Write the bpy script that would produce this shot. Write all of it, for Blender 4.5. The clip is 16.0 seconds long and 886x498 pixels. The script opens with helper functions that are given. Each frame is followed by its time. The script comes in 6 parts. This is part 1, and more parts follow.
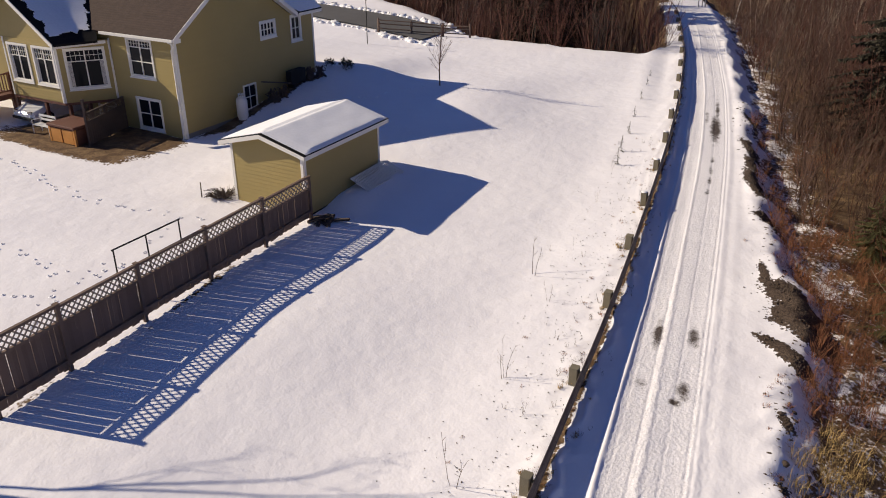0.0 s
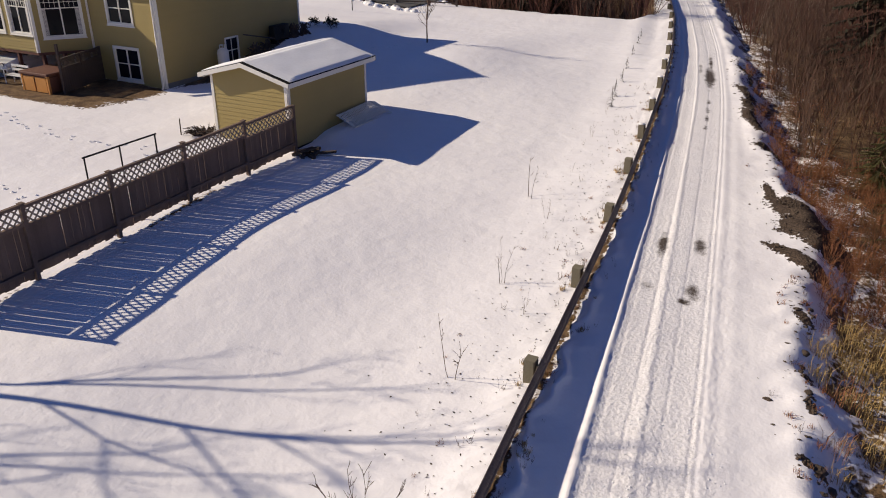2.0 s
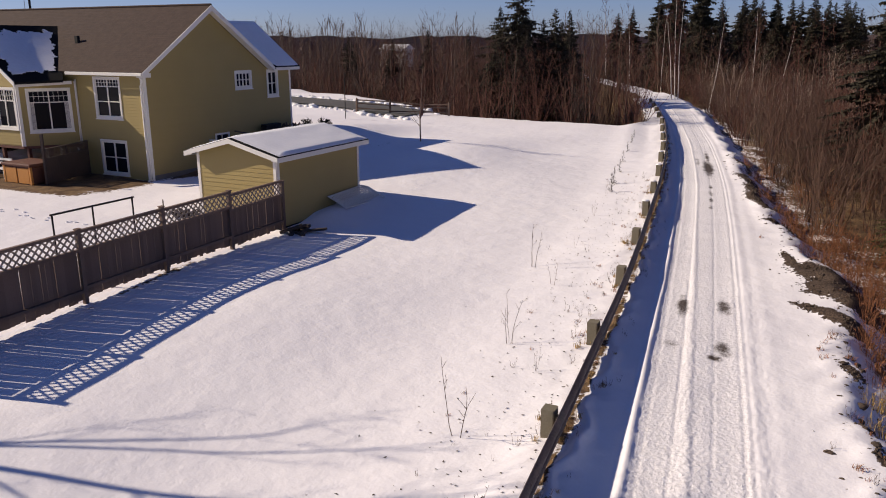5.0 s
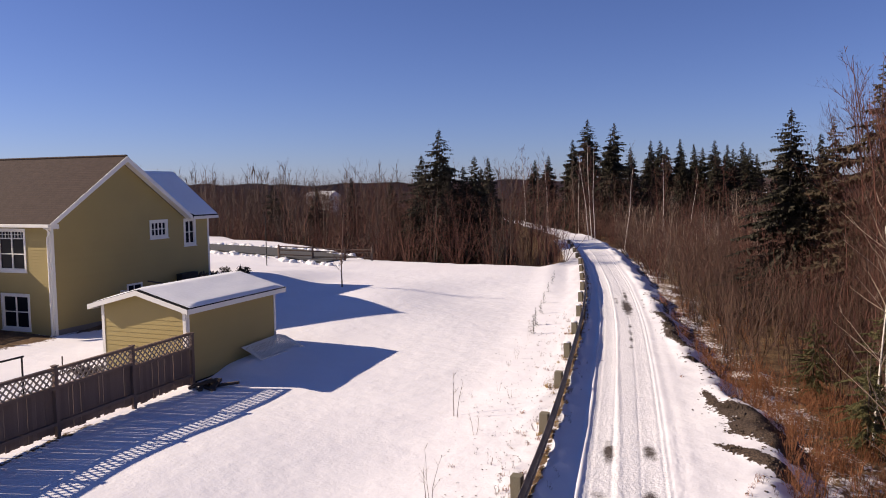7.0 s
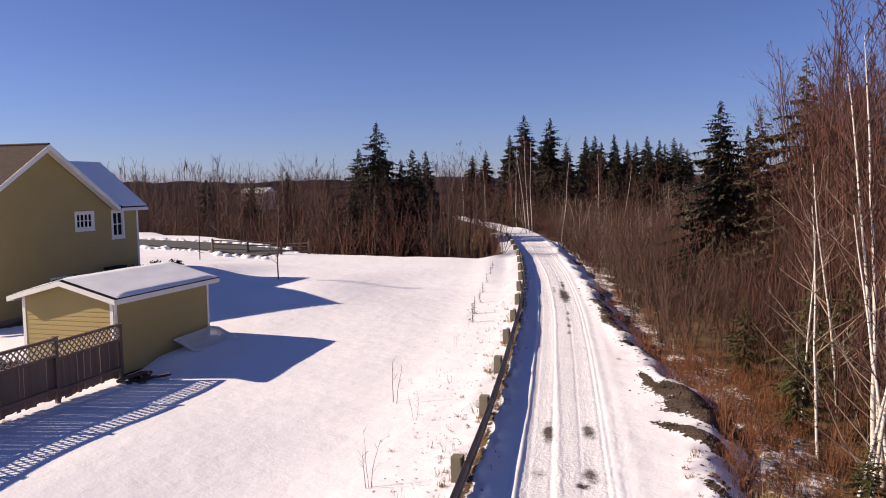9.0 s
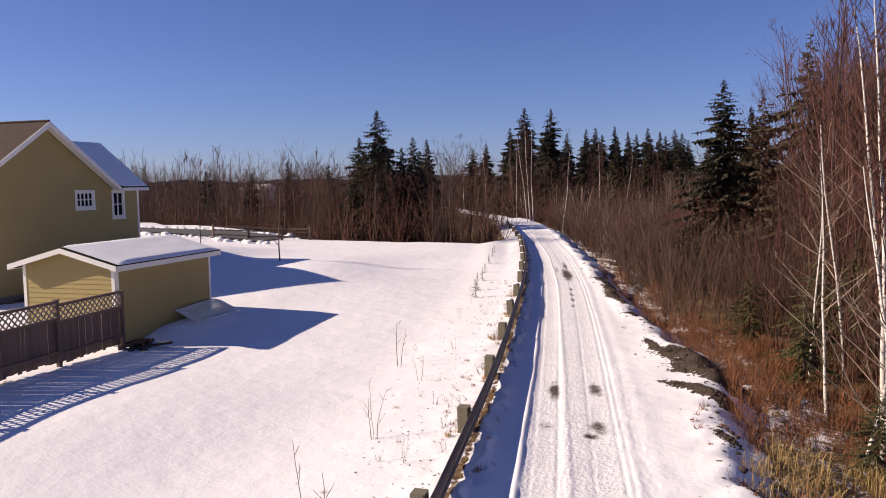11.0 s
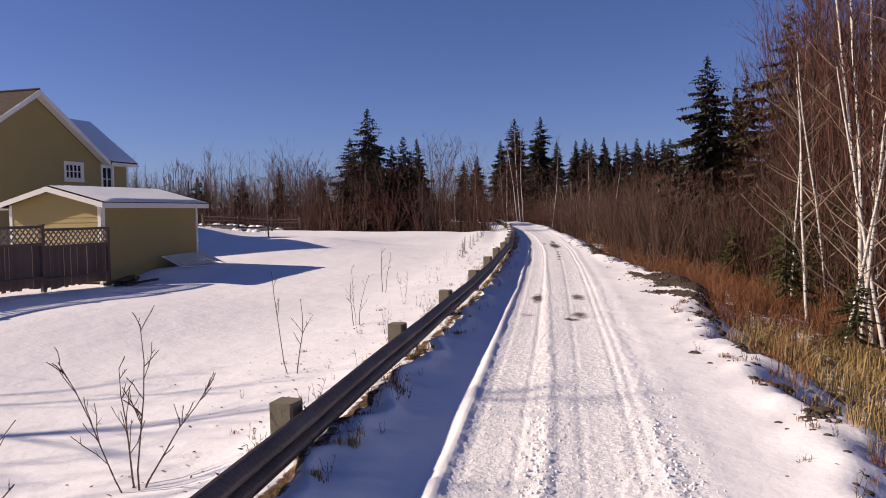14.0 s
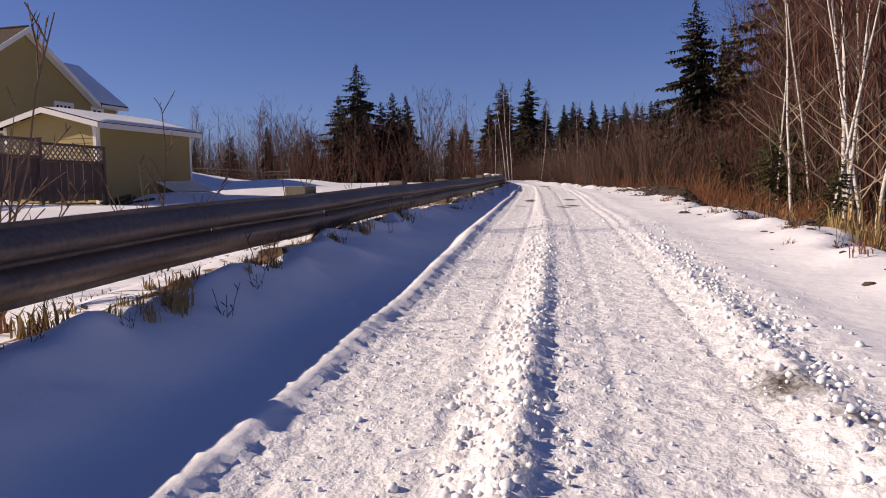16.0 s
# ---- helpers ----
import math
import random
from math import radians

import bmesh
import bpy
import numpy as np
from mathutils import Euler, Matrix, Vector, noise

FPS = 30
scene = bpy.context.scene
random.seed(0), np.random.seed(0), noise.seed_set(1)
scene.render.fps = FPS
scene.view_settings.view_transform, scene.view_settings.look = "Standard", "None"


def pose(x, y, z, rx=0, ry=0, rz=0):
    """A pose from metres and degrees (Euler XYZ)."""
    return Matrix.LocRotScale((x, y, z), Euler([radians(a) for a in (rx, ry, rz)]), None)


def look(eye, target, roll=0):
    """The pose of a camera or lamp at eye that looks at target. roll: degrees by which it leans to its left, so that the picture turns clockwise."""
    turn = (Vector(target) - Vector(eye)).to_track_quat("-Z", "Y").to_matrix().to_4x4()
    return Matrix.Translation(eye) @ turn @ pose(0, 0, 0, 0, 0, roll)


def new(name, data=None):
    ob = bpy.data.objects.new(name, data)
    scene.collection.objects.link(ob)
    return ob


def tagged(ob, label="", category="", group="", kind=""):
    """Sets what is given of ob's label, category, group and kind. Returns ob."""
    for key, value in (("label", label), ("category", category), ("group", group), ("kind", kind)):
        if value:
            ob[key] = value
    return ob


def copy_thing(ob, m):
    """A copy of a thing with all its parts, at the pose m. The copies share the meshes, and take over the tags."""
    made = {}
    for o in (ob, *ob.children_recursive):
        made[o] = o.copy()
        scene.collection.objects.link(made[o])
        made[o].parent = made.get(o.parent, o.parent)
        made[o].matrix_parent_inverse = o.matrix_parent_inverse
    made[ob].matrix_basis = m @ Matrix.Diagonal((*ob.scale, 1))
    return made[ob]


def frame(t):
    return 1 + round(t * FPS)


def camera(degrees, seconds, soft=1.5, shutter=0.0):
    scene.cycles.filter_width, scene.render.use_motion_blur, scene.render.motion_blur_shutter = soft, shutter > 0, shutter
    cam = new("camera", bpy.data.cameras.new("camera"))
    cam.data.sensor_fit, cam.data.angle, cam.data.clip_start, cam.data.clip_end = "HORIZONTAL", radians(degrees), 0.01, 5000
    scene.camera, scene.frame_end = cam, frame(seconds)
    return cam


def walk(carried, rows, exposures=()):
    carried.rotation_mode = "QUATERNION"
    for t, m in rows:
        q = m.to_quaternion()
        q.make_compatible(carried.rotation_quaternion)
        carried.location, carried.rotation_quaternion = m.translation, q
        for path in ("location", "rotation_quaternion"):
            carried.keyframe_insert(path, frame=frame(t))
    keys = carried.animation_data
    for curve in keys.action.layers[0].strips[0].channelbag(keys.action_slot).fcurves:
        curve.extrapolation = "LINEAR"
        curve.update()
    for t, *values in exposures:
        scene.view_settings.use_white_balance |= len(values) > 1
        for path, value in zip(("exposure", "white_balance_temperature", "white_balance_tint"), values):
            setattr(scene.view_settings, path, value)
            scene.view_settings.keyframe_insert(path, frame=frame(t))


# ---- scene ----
cam = camera(59.5, 16.0, 1.0)
PATH = [
    (0, (-0.124, 1.328, 11.032), (-0.977, 2.918, 10.169), 0.2),
    (0.5, (-0.153, 1.252, 10.268), (-1.001, 2.85, 9.414), 0.2),
    (1, (-0.186, 1.241, 9.572), (-1.028, 2.843, 8.721), 0.3),
    (1.5, (-0.223, 1.153, 8.895), (-1.054, 2.763, 8.048), 0.2),
    (2, (-0.25, 1.15, 8.192), (-1.075, 2.767, 7.353), 0.2),
    (2.5, (-0.342, 1.181, 7.575), (-1.157, 2.805, 6.739), 0.3),
    (3, (-0.453, 1.206, 6.953), (-1.259, 2.838, 6.126), 0.5),
    (3.2, (-0.487, 1.256, 6.743), (-1.293, 2.889, 5.916), 0.4),
    (5.3, (-0.886, 2.069, 5.991), (-1.753, 3.825, 5.589), -0.3),
    (5.5, (-0.901, 2.138, 6.026), (-1.768, 3.912, 5.708), -0.4),
    (6, (-0.899, 2.152, 6.075), (-1.734, 3.961, 5.9), -0.5),
    (6.5, (-0.832, 2.335, 6.067), (-1.613, 4.17, 5.917), -0.6),
    (7, (-0.752, 2.511, 6.059), (-1.467, 4.372, 5.898), -0.7),
    (7.5, (-0.744, 2.643, 6.112), (-1.391, 4.527, 5.937), -0.8),
    (8, (-0.758, 2.792, 6.08), (-1.358, 4.691, 5.897), -0.9),
    (8.5, (-0.765, 2.695, 5.923), (-1.337, 4.603, 5.746), -0.9),
    (9, (-0.812, 2.695, 5.687), (-1.377, 4.606, 5.518), -0.8),
    (11.5, (-0.993, 2.753, 4.424), (-1.556, 4.665, 4.254), -0.9),
    (12, (-1.011, 2.774, 4.058), (-1.574, 4.686, 3.888), -1.0),
    (12.5, (-0.983, 2.657, 3.543), (-1.542, 4.571, 3.39), -0.9),
    (13, (-0.92, 2.536, 3.102), (-1.473, 4.453, 2.962), -0.7),
    (13.5, (-0.782, 2.51, 2.491), (-1.337, 4.429, 2.386), -1.2),
    (14, (-0.713, 2.458, 2.018), (-1.259, 4.38, 1.924), -1.0),
    (14.5, (-0.744, 2.237, 1.537), (-1.259, 4.166, 1.432), -0.3),
    (15, (-0.706, 2.084, 0.975), (-1.212, 4.016, 0.865), -0.4),
    (15.5, (-0.816, 2.251, 0.532), (-1.312, 4.185, 0.427), -1.5),
    (16, (-0.778, 1.949, 0.392), (-1.293, 3.875, 0.235), -1.1),
]
walk(cam, [(t, look(eye, target, roll)) for t, eye, target, roll in PATH], [(0.0, 0.02, 7100, 4), (3.2, -0.12, 7100, 4), (5.5, 0.05, 7080, 9), (7.0, 0.25, 7080, 10), (9.0, 0.33, 7180, 11), (12.5, 0.20, 7120, 11), (14.5, 0.04, 7120, 11), (16.0, -0.02, 7150, 11)])


# ---- light ----
SUN_ELEVATION, SUN_X, SUN_Y = 29.6, -0.965, -0.262       # where the sun stands
world = bpy.data.worlds.new("world")
scene.world = world
world.use_nodes = True
wn = world.node_tree.nodes
sky = wn.new("ShaderNodeTexSky")
sky.sky_type, sky.sun_disc = "NISHITA", False
sky.sun_elevation, sky.sun_rotation = radians(SUN_ELEVATION), math.atan2(SUN_X, SUN_Y) % (2 * math.pi)
sky.altitude, sky.air_density, sky.dust_density, sky.ozone_density = 100, 0.8, 0.2, 2.0
tint = wn.new("ShaderNodeVectorMath")
tint.operation = "MULTIPLY"
tint.inputs[1].default_value = (0.70, 0.785, 1.32)
world.node_tree.links.new(sky.outputs[0], tint.inputs[0])
world.node_tree.links.new(tint.outputs[0], wn["Background"].inputs[0])
wn["Background"].inputs[1].default_value = 0.067
sun = new("sun", bpy.data.lights.new("sun", "SUN"))
sun.data.energy, sun.data.angle, sun.data.color = 5.2, radians(0.55), (1.0, 0.88, 0.765)
_h = math.hypot(SUN_X, SUN_Y)
sun.matrix_world = look((SUN_X / _h * 60, SUN_Y / _h * 60, 60 * math.tan(radians(SUN_ELEVATION))), (0, 0, 0))


# ---- materials ----
def material(name, color, rough=0.7, vary=0.25, scale=8.0, fine=60.0, bump=0.15, metal=0.0, spec=0.3, random_tone=0.0, distance=0.01):
    """A surface whose tone wanders at two scales, with fine relief."""
    m = bpy.data.materials.new(name)
    m.use_nodes = True
    n, l = m.node_tree.nodes, m.node_tree.links
    b = n["Principled BSDF"]
    b.inputs["Roughness"].default_value, b.inputs["Metallic"].default_value = rough, metal
    b.inputs["Specular IOR Level"].default_value = spec
    co = n.new("ShaderNodeTexCoord")
    big, small = n.new("ShaderNodeTexNoise"), n.new("ShaderNodeTexNoise")
    big.inputs["Scale"].default_value, small.inputs["Scale"].default_value = scale / 8, fine
    big.inputs["Detail"].default_value = 5
    add = n.new("ShaderNodeMath"); add.operation = "ADD"
    l.new(co.outputs["Object"], big.inputs["Vector"]); l.new(co.outputs["Object"], small.inputs["Vector"])
    l.new(big.outputs[0], add.inputs[0]); l.new(small.outputs[0], add.inputs[1])
    last = add.outputs[0]
    if random_tone:
        info = n.new("ShaderNodeObjectInfo")
        mul = n.new("ShaderNodeMath"); mul.operation = "MULTIPLY_ADD"
        mul.inputs[1].default_value = random_tone * 2
        l.new(info.outputs["Random"], mul.inputs[0]); l.new(last, mul.inputs[2])
        last = mul.outputs[0]
    ramp = n.new("ShaderNodeMapRange")
    ramp.inputs["From Min"].default_value, ramp.inputs["From Max"].default_value = 0.6, 1.4 + random_tone * 2
    ramp.inputs["To Min"].default_value, ramp.inputs["To Max"].default_value = 1 - vary, 1 + vary
    l.new(last, ramp.inputs[0])
    mix = n.new("ShaderNodeVectorMath"); mix.operation = "SCALE"
    mix.inputs[0].default_value = color[:3]
    l.new(ramp.outputs[0], mix.inputs["Scale"]); l.new(mix.outputs[0], b.inputs["Base Color"])
    if bump:
        bp = n.new("ShaderNodeBump")
        bp.inputs["Strength"].default_value, bp.inputs["Distance"].default_value = bump, distance
        l.new(small.outputs[0], bp.inputs["Height"]); l.new(bp.outputs[0], b.inputs["Normal"])
    return m


def bark_material(name, pale, dark, bands):
    """Pale bark with dark scars that run round the stem."""
    m = material(name, pale, 0.8, 0.15, 6, 40, 0.3)
    n, l = m.node_tree.nodes, m.node_tree.links
    b = n["Principled BSDF"]
    co, mp, t = n.new("ShaderNodeTexCoord"), n.new("ShaderNodeMapping"), n.new("ShaderNodeTexNoise")
    mp.inputs["Scale"].default_value = (3, 3, bands)
    t.inputs["Scale"].default_value, t.inputs["Detail"].default_value = 2.0, 4
    r = n.new("ShaderNodeMapRange")
    r.inputs["From Min"].default_value, r.inputs["From Max"].default_value = 0.56, 0.63
    mx = n.new("ShaderNodeMix"); mx.data_type = "RGBA"
    old = b.inputs["Base Color"].links[0].from_socket
    l.new(co.outputs["Object"], mp.inputs[0]); l.new(mp.outputs[0], t.inputs[0]); l.new(t.outputs[0], r.inputs[0])
    l.new(r.outputs[0], mx.inputs["Factor"]); l.new(old, mx.inputs["A"]); mx.inputs["B"].default_value = (*dark, 1)
    l.new(mx.outputs["Result"], b.inputs["Base Color"])
    return m


def glass_material(name, color):
    m = bpy.data.materials.new(name)
    m.use_nodes = True
    b = m.node_tree.nodes["Principled BSDF"]
    b.inputs["Base Color"].default_value = (*color, 1)
    b.inputs["Roughness"].default_value, b.inputs["Specular IOR Level"].default_value = 0.06, 0.08
    return m


def ground_material():
    """Snow, with leaf litter, gravel and road dirt where the sheet's own masks say so."""
    m = bpy.data.materials.new("ground_snow")
    m.use_nodes = True
    n, l = m.node_tree.nodes, m.node_tree.links
    b = n["Principled BSDF"]
    co = n.new("ShaderNodeTexCoord")

    def tex(scale, detail=4, kind="ShaderNodeTexNoise"):
        t = n.new(kind)
        t.inputs["Scale"].default_value = scale
        if kind == "ShaderNodeTexNoise":
            t.inputs["Detail"].default_value = detail
        l.new(co.outputs["Object"], t.inputs["Vector"])
        return t.outputs[0]

    def span(s, a, z, lo=0.0, hi=1.0):
        r = n.new("ShaderNodeMapRange")
        for key, v in zip(("From Min", "From Max", "To Min", "To Max"), (a, z, lo, hi)):
            r.inputs[key].default_value = v
        l.new(s, r.inputs[0])
        return r.outputs[0]

    def op(kind, a, c):
        q = n.new("ShaderNodeMath"); q.operation = kind
        for k, s in enumerate((a, c)):
            if isinstance(s, (int, float)):
                q.inputs[k].default_value = s
            else:
                l.new(s, q.inputs[k])
        return q.outputs[0]

    def mixed(f, a, c):
        q = n.new("ShaderNodeMix"); q.data_type = "RGBA"
        l.new(f, q.inputs["Factor"])
        for key, s in (("A", a), ("B", c)):
            if isinstance(s, tuple):
                q.inputs[key].default_value = (*s, 1)
            else:
                l.new(s, q.inputs[key])
        return q.outputs["Result"]

    def mask(name, noise_out, soft=0.12, wild=1.0):
        a = n.new("ShaderNodeAttribute")
        a.attribute_name = name
        s = op("ADD", op("MULTIPLY", a.outputs["Fac"], 1.6), op("ADD", op("MULTIPLY", noise_out, wild), -0.3 - 0.5 * wild))
        return span(s, 0.5 - soft, 0.5 + soft)

    snow = mixed(span(tex(0.35, 6), 0.35, 0.7), (0.88, 0.85, 0.86), (0.83, 0.80, 0.82))
    litter = mixed(span(tex(2.5, 6), 0.35, 0.65), (0.11, 0.064, 0.036), (0.25, 0.16, 0.085))
    litter = mixed(span(tex(22, 3), 0.45, 0.7), litter, (0.045, 0.03, 0.02))
    gravel = mixed(span(tex(26, 2, "ShaderNodeTexVoronoi"), 0.0, 0.7), (0.170, 0.120, 0.085), (0.045, 0.032, 0.024))
    dirt = (0.075, 0.055, 0.045)
    patches = op("ADD", op("MULTIPLY", tex(1.2, 5), 0.45), op("MULTIPLY", tex(9, 5), 0.55))
    scraps = op("ADD", op("MULTIPLY", tex(1.7, 5), 0.45), op("MULTIPLY", tex(9, 5), 0.55))
    crumbs = op("ADD", op("MULTIPLY", tex(4, 4), 0.5), op("MULTIPLY", tex(30, 3), 0.5))
    c = mixed(mask("litter", patches, 0.08, 1.9), snow, litter)
    c = mixed(mask("gravel", scraps, 0.05, 2.6), c, gravel)
    c = mixed(mask("dirt", crumbs, 0.34, 2.4), c, dirt)
    worn = n.new("ShaderNodeAttribute")
    worn.attribute_name = "churn"
    grit = op("MULTIPLY", op("MULTIPLY", worn.outputs["Fac"], span(tex(24, 4), 0.48, 0.68)), 0.45)
    c = mixed(grit, c, (0.36, 0.345, 0.34))
    l.new(c, b.inputs["Base Color"])
    b.inputs["Roughness"].default_value, b.inputs["Specular IOR Level"].default_value = 0.75, 0.15
    h = op("ADD", op("MULTIPLY", tex(1.6, 5), 0.5), op("MULTIPLY", tex(14, 4), 0.07))
    h = op("ADD", h, op("MULTIPLY", tex(70, 3), 0.016))
    h = op("ADD", h, op("MULTIPLY", op("MULTIPLY", worn.outputs["Fac"], op("ADD", tex(34, 5), op("MULTIPLY", tex(75, 2), 0.4))), 0.17))
    h = op("ADD", h, op("MULTIPLY", op("MULTIPLY", worn.outputs["Fac"], tex(13, 2, "ShaderNodeTexVoronoi")), 0.15))
    bp = n.new("ShaderNodeBump")
    bp.inputs["Strength"].default_value, bp.inputs["Distance"].default_value = 0.6, 0.14
    l.new(h, bp.inputs["Height"]); l.new(bp.outputs[0], b.inputs["Normal"])
    return m


GROUND = ground_material()
SNOW = material("fresh_snow", (0.86, 0.85, 0.855), 0.75, 0.05, 6, 9, 0.10, spec=0.15, distance=0.03)
SIDING = material("ochre_siding", (0.36, 0.275, 0.105), 0.6, 0.08, 6, 90, 0.08, random_tone=0.05)
TRIM = material("white_trim", (0.78, 0.75, 0.68), 0.5, 0.06, 8, 70, 0.05)
SHINGLE = material("brown_shingle", (0.058, 0.036, 0.028), 0.9, 0.3, 30, 60, 0.6)
DARK_SHINGLE = material("dark_roof_edge", (0.014, 0.013, 0.013), 0.95, 0.3, 20, 60, 0.5, spec=0.1)
# brown paving, its colour darkened for the deep shade under the jutting room
EARTH = material("shade_toned_brown_paving", (0.075, 0.058, 0.046), 0.9, 0.3, 10, 40, 0.3)
CONCRETE = material("foundation_concrete", (0.16, 0.15, 0.14), 0.85, 0.2, 8, 60, 0.3)
PANE = glass_material("window_glass", (0.012, 0.013, 0.016))
CURTAIN = material("pale_curtain", (0.55, 0.52, 0.48), 0.9, 0.1, 8, 40, 0.1)
BOARD = material("weathered_board", (0.17, 0.115, 0.088), 0.85, 0.3, 10, 45, 0.4, random_tone=0.25)
LATTICE = material("weathered_lattice", (0.30, 0.24, 0.19), 0.85, 0.2, 10, 45, 0.3)
POST_WOOD = material("treated_post", (0.19, 0.165, 0.115), 0.9, 0.25, 12, 50, 0.5, random_tone=0.15)
STEEL = material("weathered_galvanised_steel", (0.150, 0.115, 0.100), 0.5, 0.45, 10, 30, 0.12, metal=0.35, spec=0.45)
CEDAR = material("orange_cedar", (0.58, 0.26, 0.07), 0.55, 0.2, 10, 60, 0.2)
BROWN_PAINT = material("red_brown_cover", (0.13, 0.055, 0.038), 0.6, 0.15, 8, 60, 0.1)
CAR_PAINT = material("white_car_paint", (0.75, 0.75, 0.74), 0.25, 0.03, 6, 60, 0.0, spec=0.5)
BLACK = material("black_rubber", (0.02, 0.02, 0.02), 0.8, 0.2, 10, 60, 0.2)
CHROME = material("bright_metal", (0.6, 0.6, 0.6), 0.25, 0.05, 8, 60, 0.0, metal=1.0)
TANK = material("white_tank_paint", (0.74, 0.73, 0.70), 0.4, 0.06, 8, 60, 0.05)
ASPHALT = material("grey_asphalt", (0.10, 0.095, 0.09), 0.9, 0.2, 6, 60, 0.3)
STONE = material("dark_wet_stone", (0.082, 0.058, 0.042), 0.8, 0.4, 20, 60, 0.5)
TWIG = material("brown_twig", (0.105, 0.060, 0.043), 0.85, 0.2, 6, 60, 0.0, random_tone=0.35)
RED_TWIG = material("red_brown_twig", (0.115, 0.048, 0.035), 0.85, 0.2, 6, 60, 0.0, random_tone=0.3)
GREY_BARK = material("grey_bark", (0.165, 0.115, 0.088), 0.85, 0.3, 6, 50, 0.2, random_tone=0.3)
BIRCH = bark_material("white_birch_bark", (0.66, 0.60, 0.53), (0.07, 0.055, 0.045), 9)
PALE_TWIG = material("pale_twig", (0.33, 0.25, 0.19), 0.8, 0.2, 6, 60, 0.0, random_tone=0.2)
DARK_BARK = material("dark_bark", (0.085, 0.062, 0.05), 0.9, 0.3, 8, 50, 0.4)
NEEDLE = material("dark_spruce_needle", (0.042, 0.036, 0.022), 0.8, 0.35, 6, 40, 0.0, random_tone=0.3)
PINE_NEEDLE = material("olive_brown_needle", (0.075, 0.055, 0.032), 0.8, 0.35, 6, 40, 0.0, random_tone=0.3)
YELLOW_NEEDLE = material("olive_needle", (0.105, 0.095, 0.038), 0.8, 0.3, 6, 40, 0.0, random_tone=0.3)
STRAW = material("dry_straw_grass", (0.40, 0.27, 0.11), 0.8, 0.25, 6, 40, 0.0, random_tone=0.4)
RUST = material("rust_brown_grass", (0.24, 0.098, 0.045), 0.8, 0.3, 6, 40, 0.0, random_tone=0.4)
HILL = material("distant_woods", (0.14, 0.11, 0.105), 1.0, 0.45, 0.12, 0.8, 0.0)


# ---- building helpers ----
class Shape:
    """Corners and faces of one mesh in the making, in world metres."""

    def __init__(self):
        self.v, self.f = [], []

    def add(self, verts, faces):
        k = len(self.v)
        self.v.extend(map(tuple, verts))
        self.f.extend(tuple(i + k for i in face) for face in faces)
        return self

    def box(self, x0, y0, z0, x1, y1, z1):
        return self.add([(x0, y0, z0), (x1, y0, z0), (x1, y1, z0), (x0, y1, z0), (x0, y0, z1), (x1, y0, z1), (x1, y1, z1), (x0, y1, z1)],
                        [(0, 3, 2, 1), (4, 5, 6, 7), (0, 1, 5, 4), (1, 2, 6, 5), (2, 3, 7, 6), (3, 0, 4, 7)])

    def prism(self, ring, way):
        """A flat ring of corners pushed out along a vector."""
        n = len(ring)
        top = [tuple(a + b for a, b in zip(p, way)) for p in ring]
        return self.add(list(ring) + top, [tuple(range(n))[::-1], tuple(range(n, 2 * n))] + [(i, (i + 1) % n, n + (i + 1) % n, n + i) for i in range(n)])

    def beam(self, a, b, w, h, up=(0, 0, 1)):
        """A bar from a to b, w wide and h high."""
        a, b, up = Vector(a), Vector(b), Vector(up)
        t = (b - a).normalized()
        s = t.cross(up).normalized() * (w / 2)
        u = s.cross(t).normalized() * (h / 2)
        return self.add([p + i * s + j * u for p in (a, b) for i, j in ((-1, -1), (1, -1), (1, 1), (-1, 1))],
                        [(0, 1, 2, 3), (7, 6, 5, 4), (0, 4, 5, 1), (1, 5, 6, 2), (2, 6, 7, 3), (3, 7, 4, 0)])

    def tube(self, pts, radii, k=4, cap=False):
        pts = np.asarray(pts, float)
        t = np.gradient(pts, axis=0)
        t /= np.linalg.norm(t, axis=1)[:, None] + 1e-9
        ref = np.array((0.31, 0.17, 0.93)) if abs(t[0][2]) < 0.85 else np.array((1.0, 0.13, 0.05))
        s = np.cross(t, ref)
        s /= np.linalg.norm(s, axis=1)[:, None] + 1e-9
        u = np.cross(s, t)
        a = np.arange(k) * 2 * math.pi / k
        ring = pts[:, None] + np.asarray(radii)[:, None, None] * (np.cos(a)[None, :, None] * s[:, None] + np.sin(a)[None, :, None] * u[:, None])
        n = len(pts)
        faces = [(i * k + j, i * k + (j + 1) % k, (i + 1) * k + (j + 1) % k, (i + 1) * k + j) for i in range(n - 1) for j in range(k)]
        if cap:
            faces += [tuple(range(k))[::-1], tuple(range((n - 1) * k, n * k))]
        return self.add(ring.reshape(-1, 3).tolist(), faces)

    def lathe(self, x, y, profile, k=16):
        """Rings of (radius, height) about an upright axis."""
        n = len(profile)
        v = [(x + r * math.cos(2 * math.pi * j / k), y + r * math.sin(2 * math.pi * j / k), z) for r, z in profile for j in range(k)]
        return self.add(v, [(i * k + j, i * k + (j + 1) % k, (i + 1) * k + (j + 1) % k, (i + 1) * k + j) for i in range(n - 1) for j in range(k)]
                        + [tuple(range(k))[::-1], tuple(range((n - 1) * k, n * k))])

    def mesh(self, name, at=(0, 0, 0), smooth=False):
        me = bpy.data.meshes.new(name)
        v = np.asarray(self.v, float) - np.asarray(at, float)
        me.from_pydata(v.tolist(), [], self.f)
        if smooth:
            me.shade_smooth()
        return me


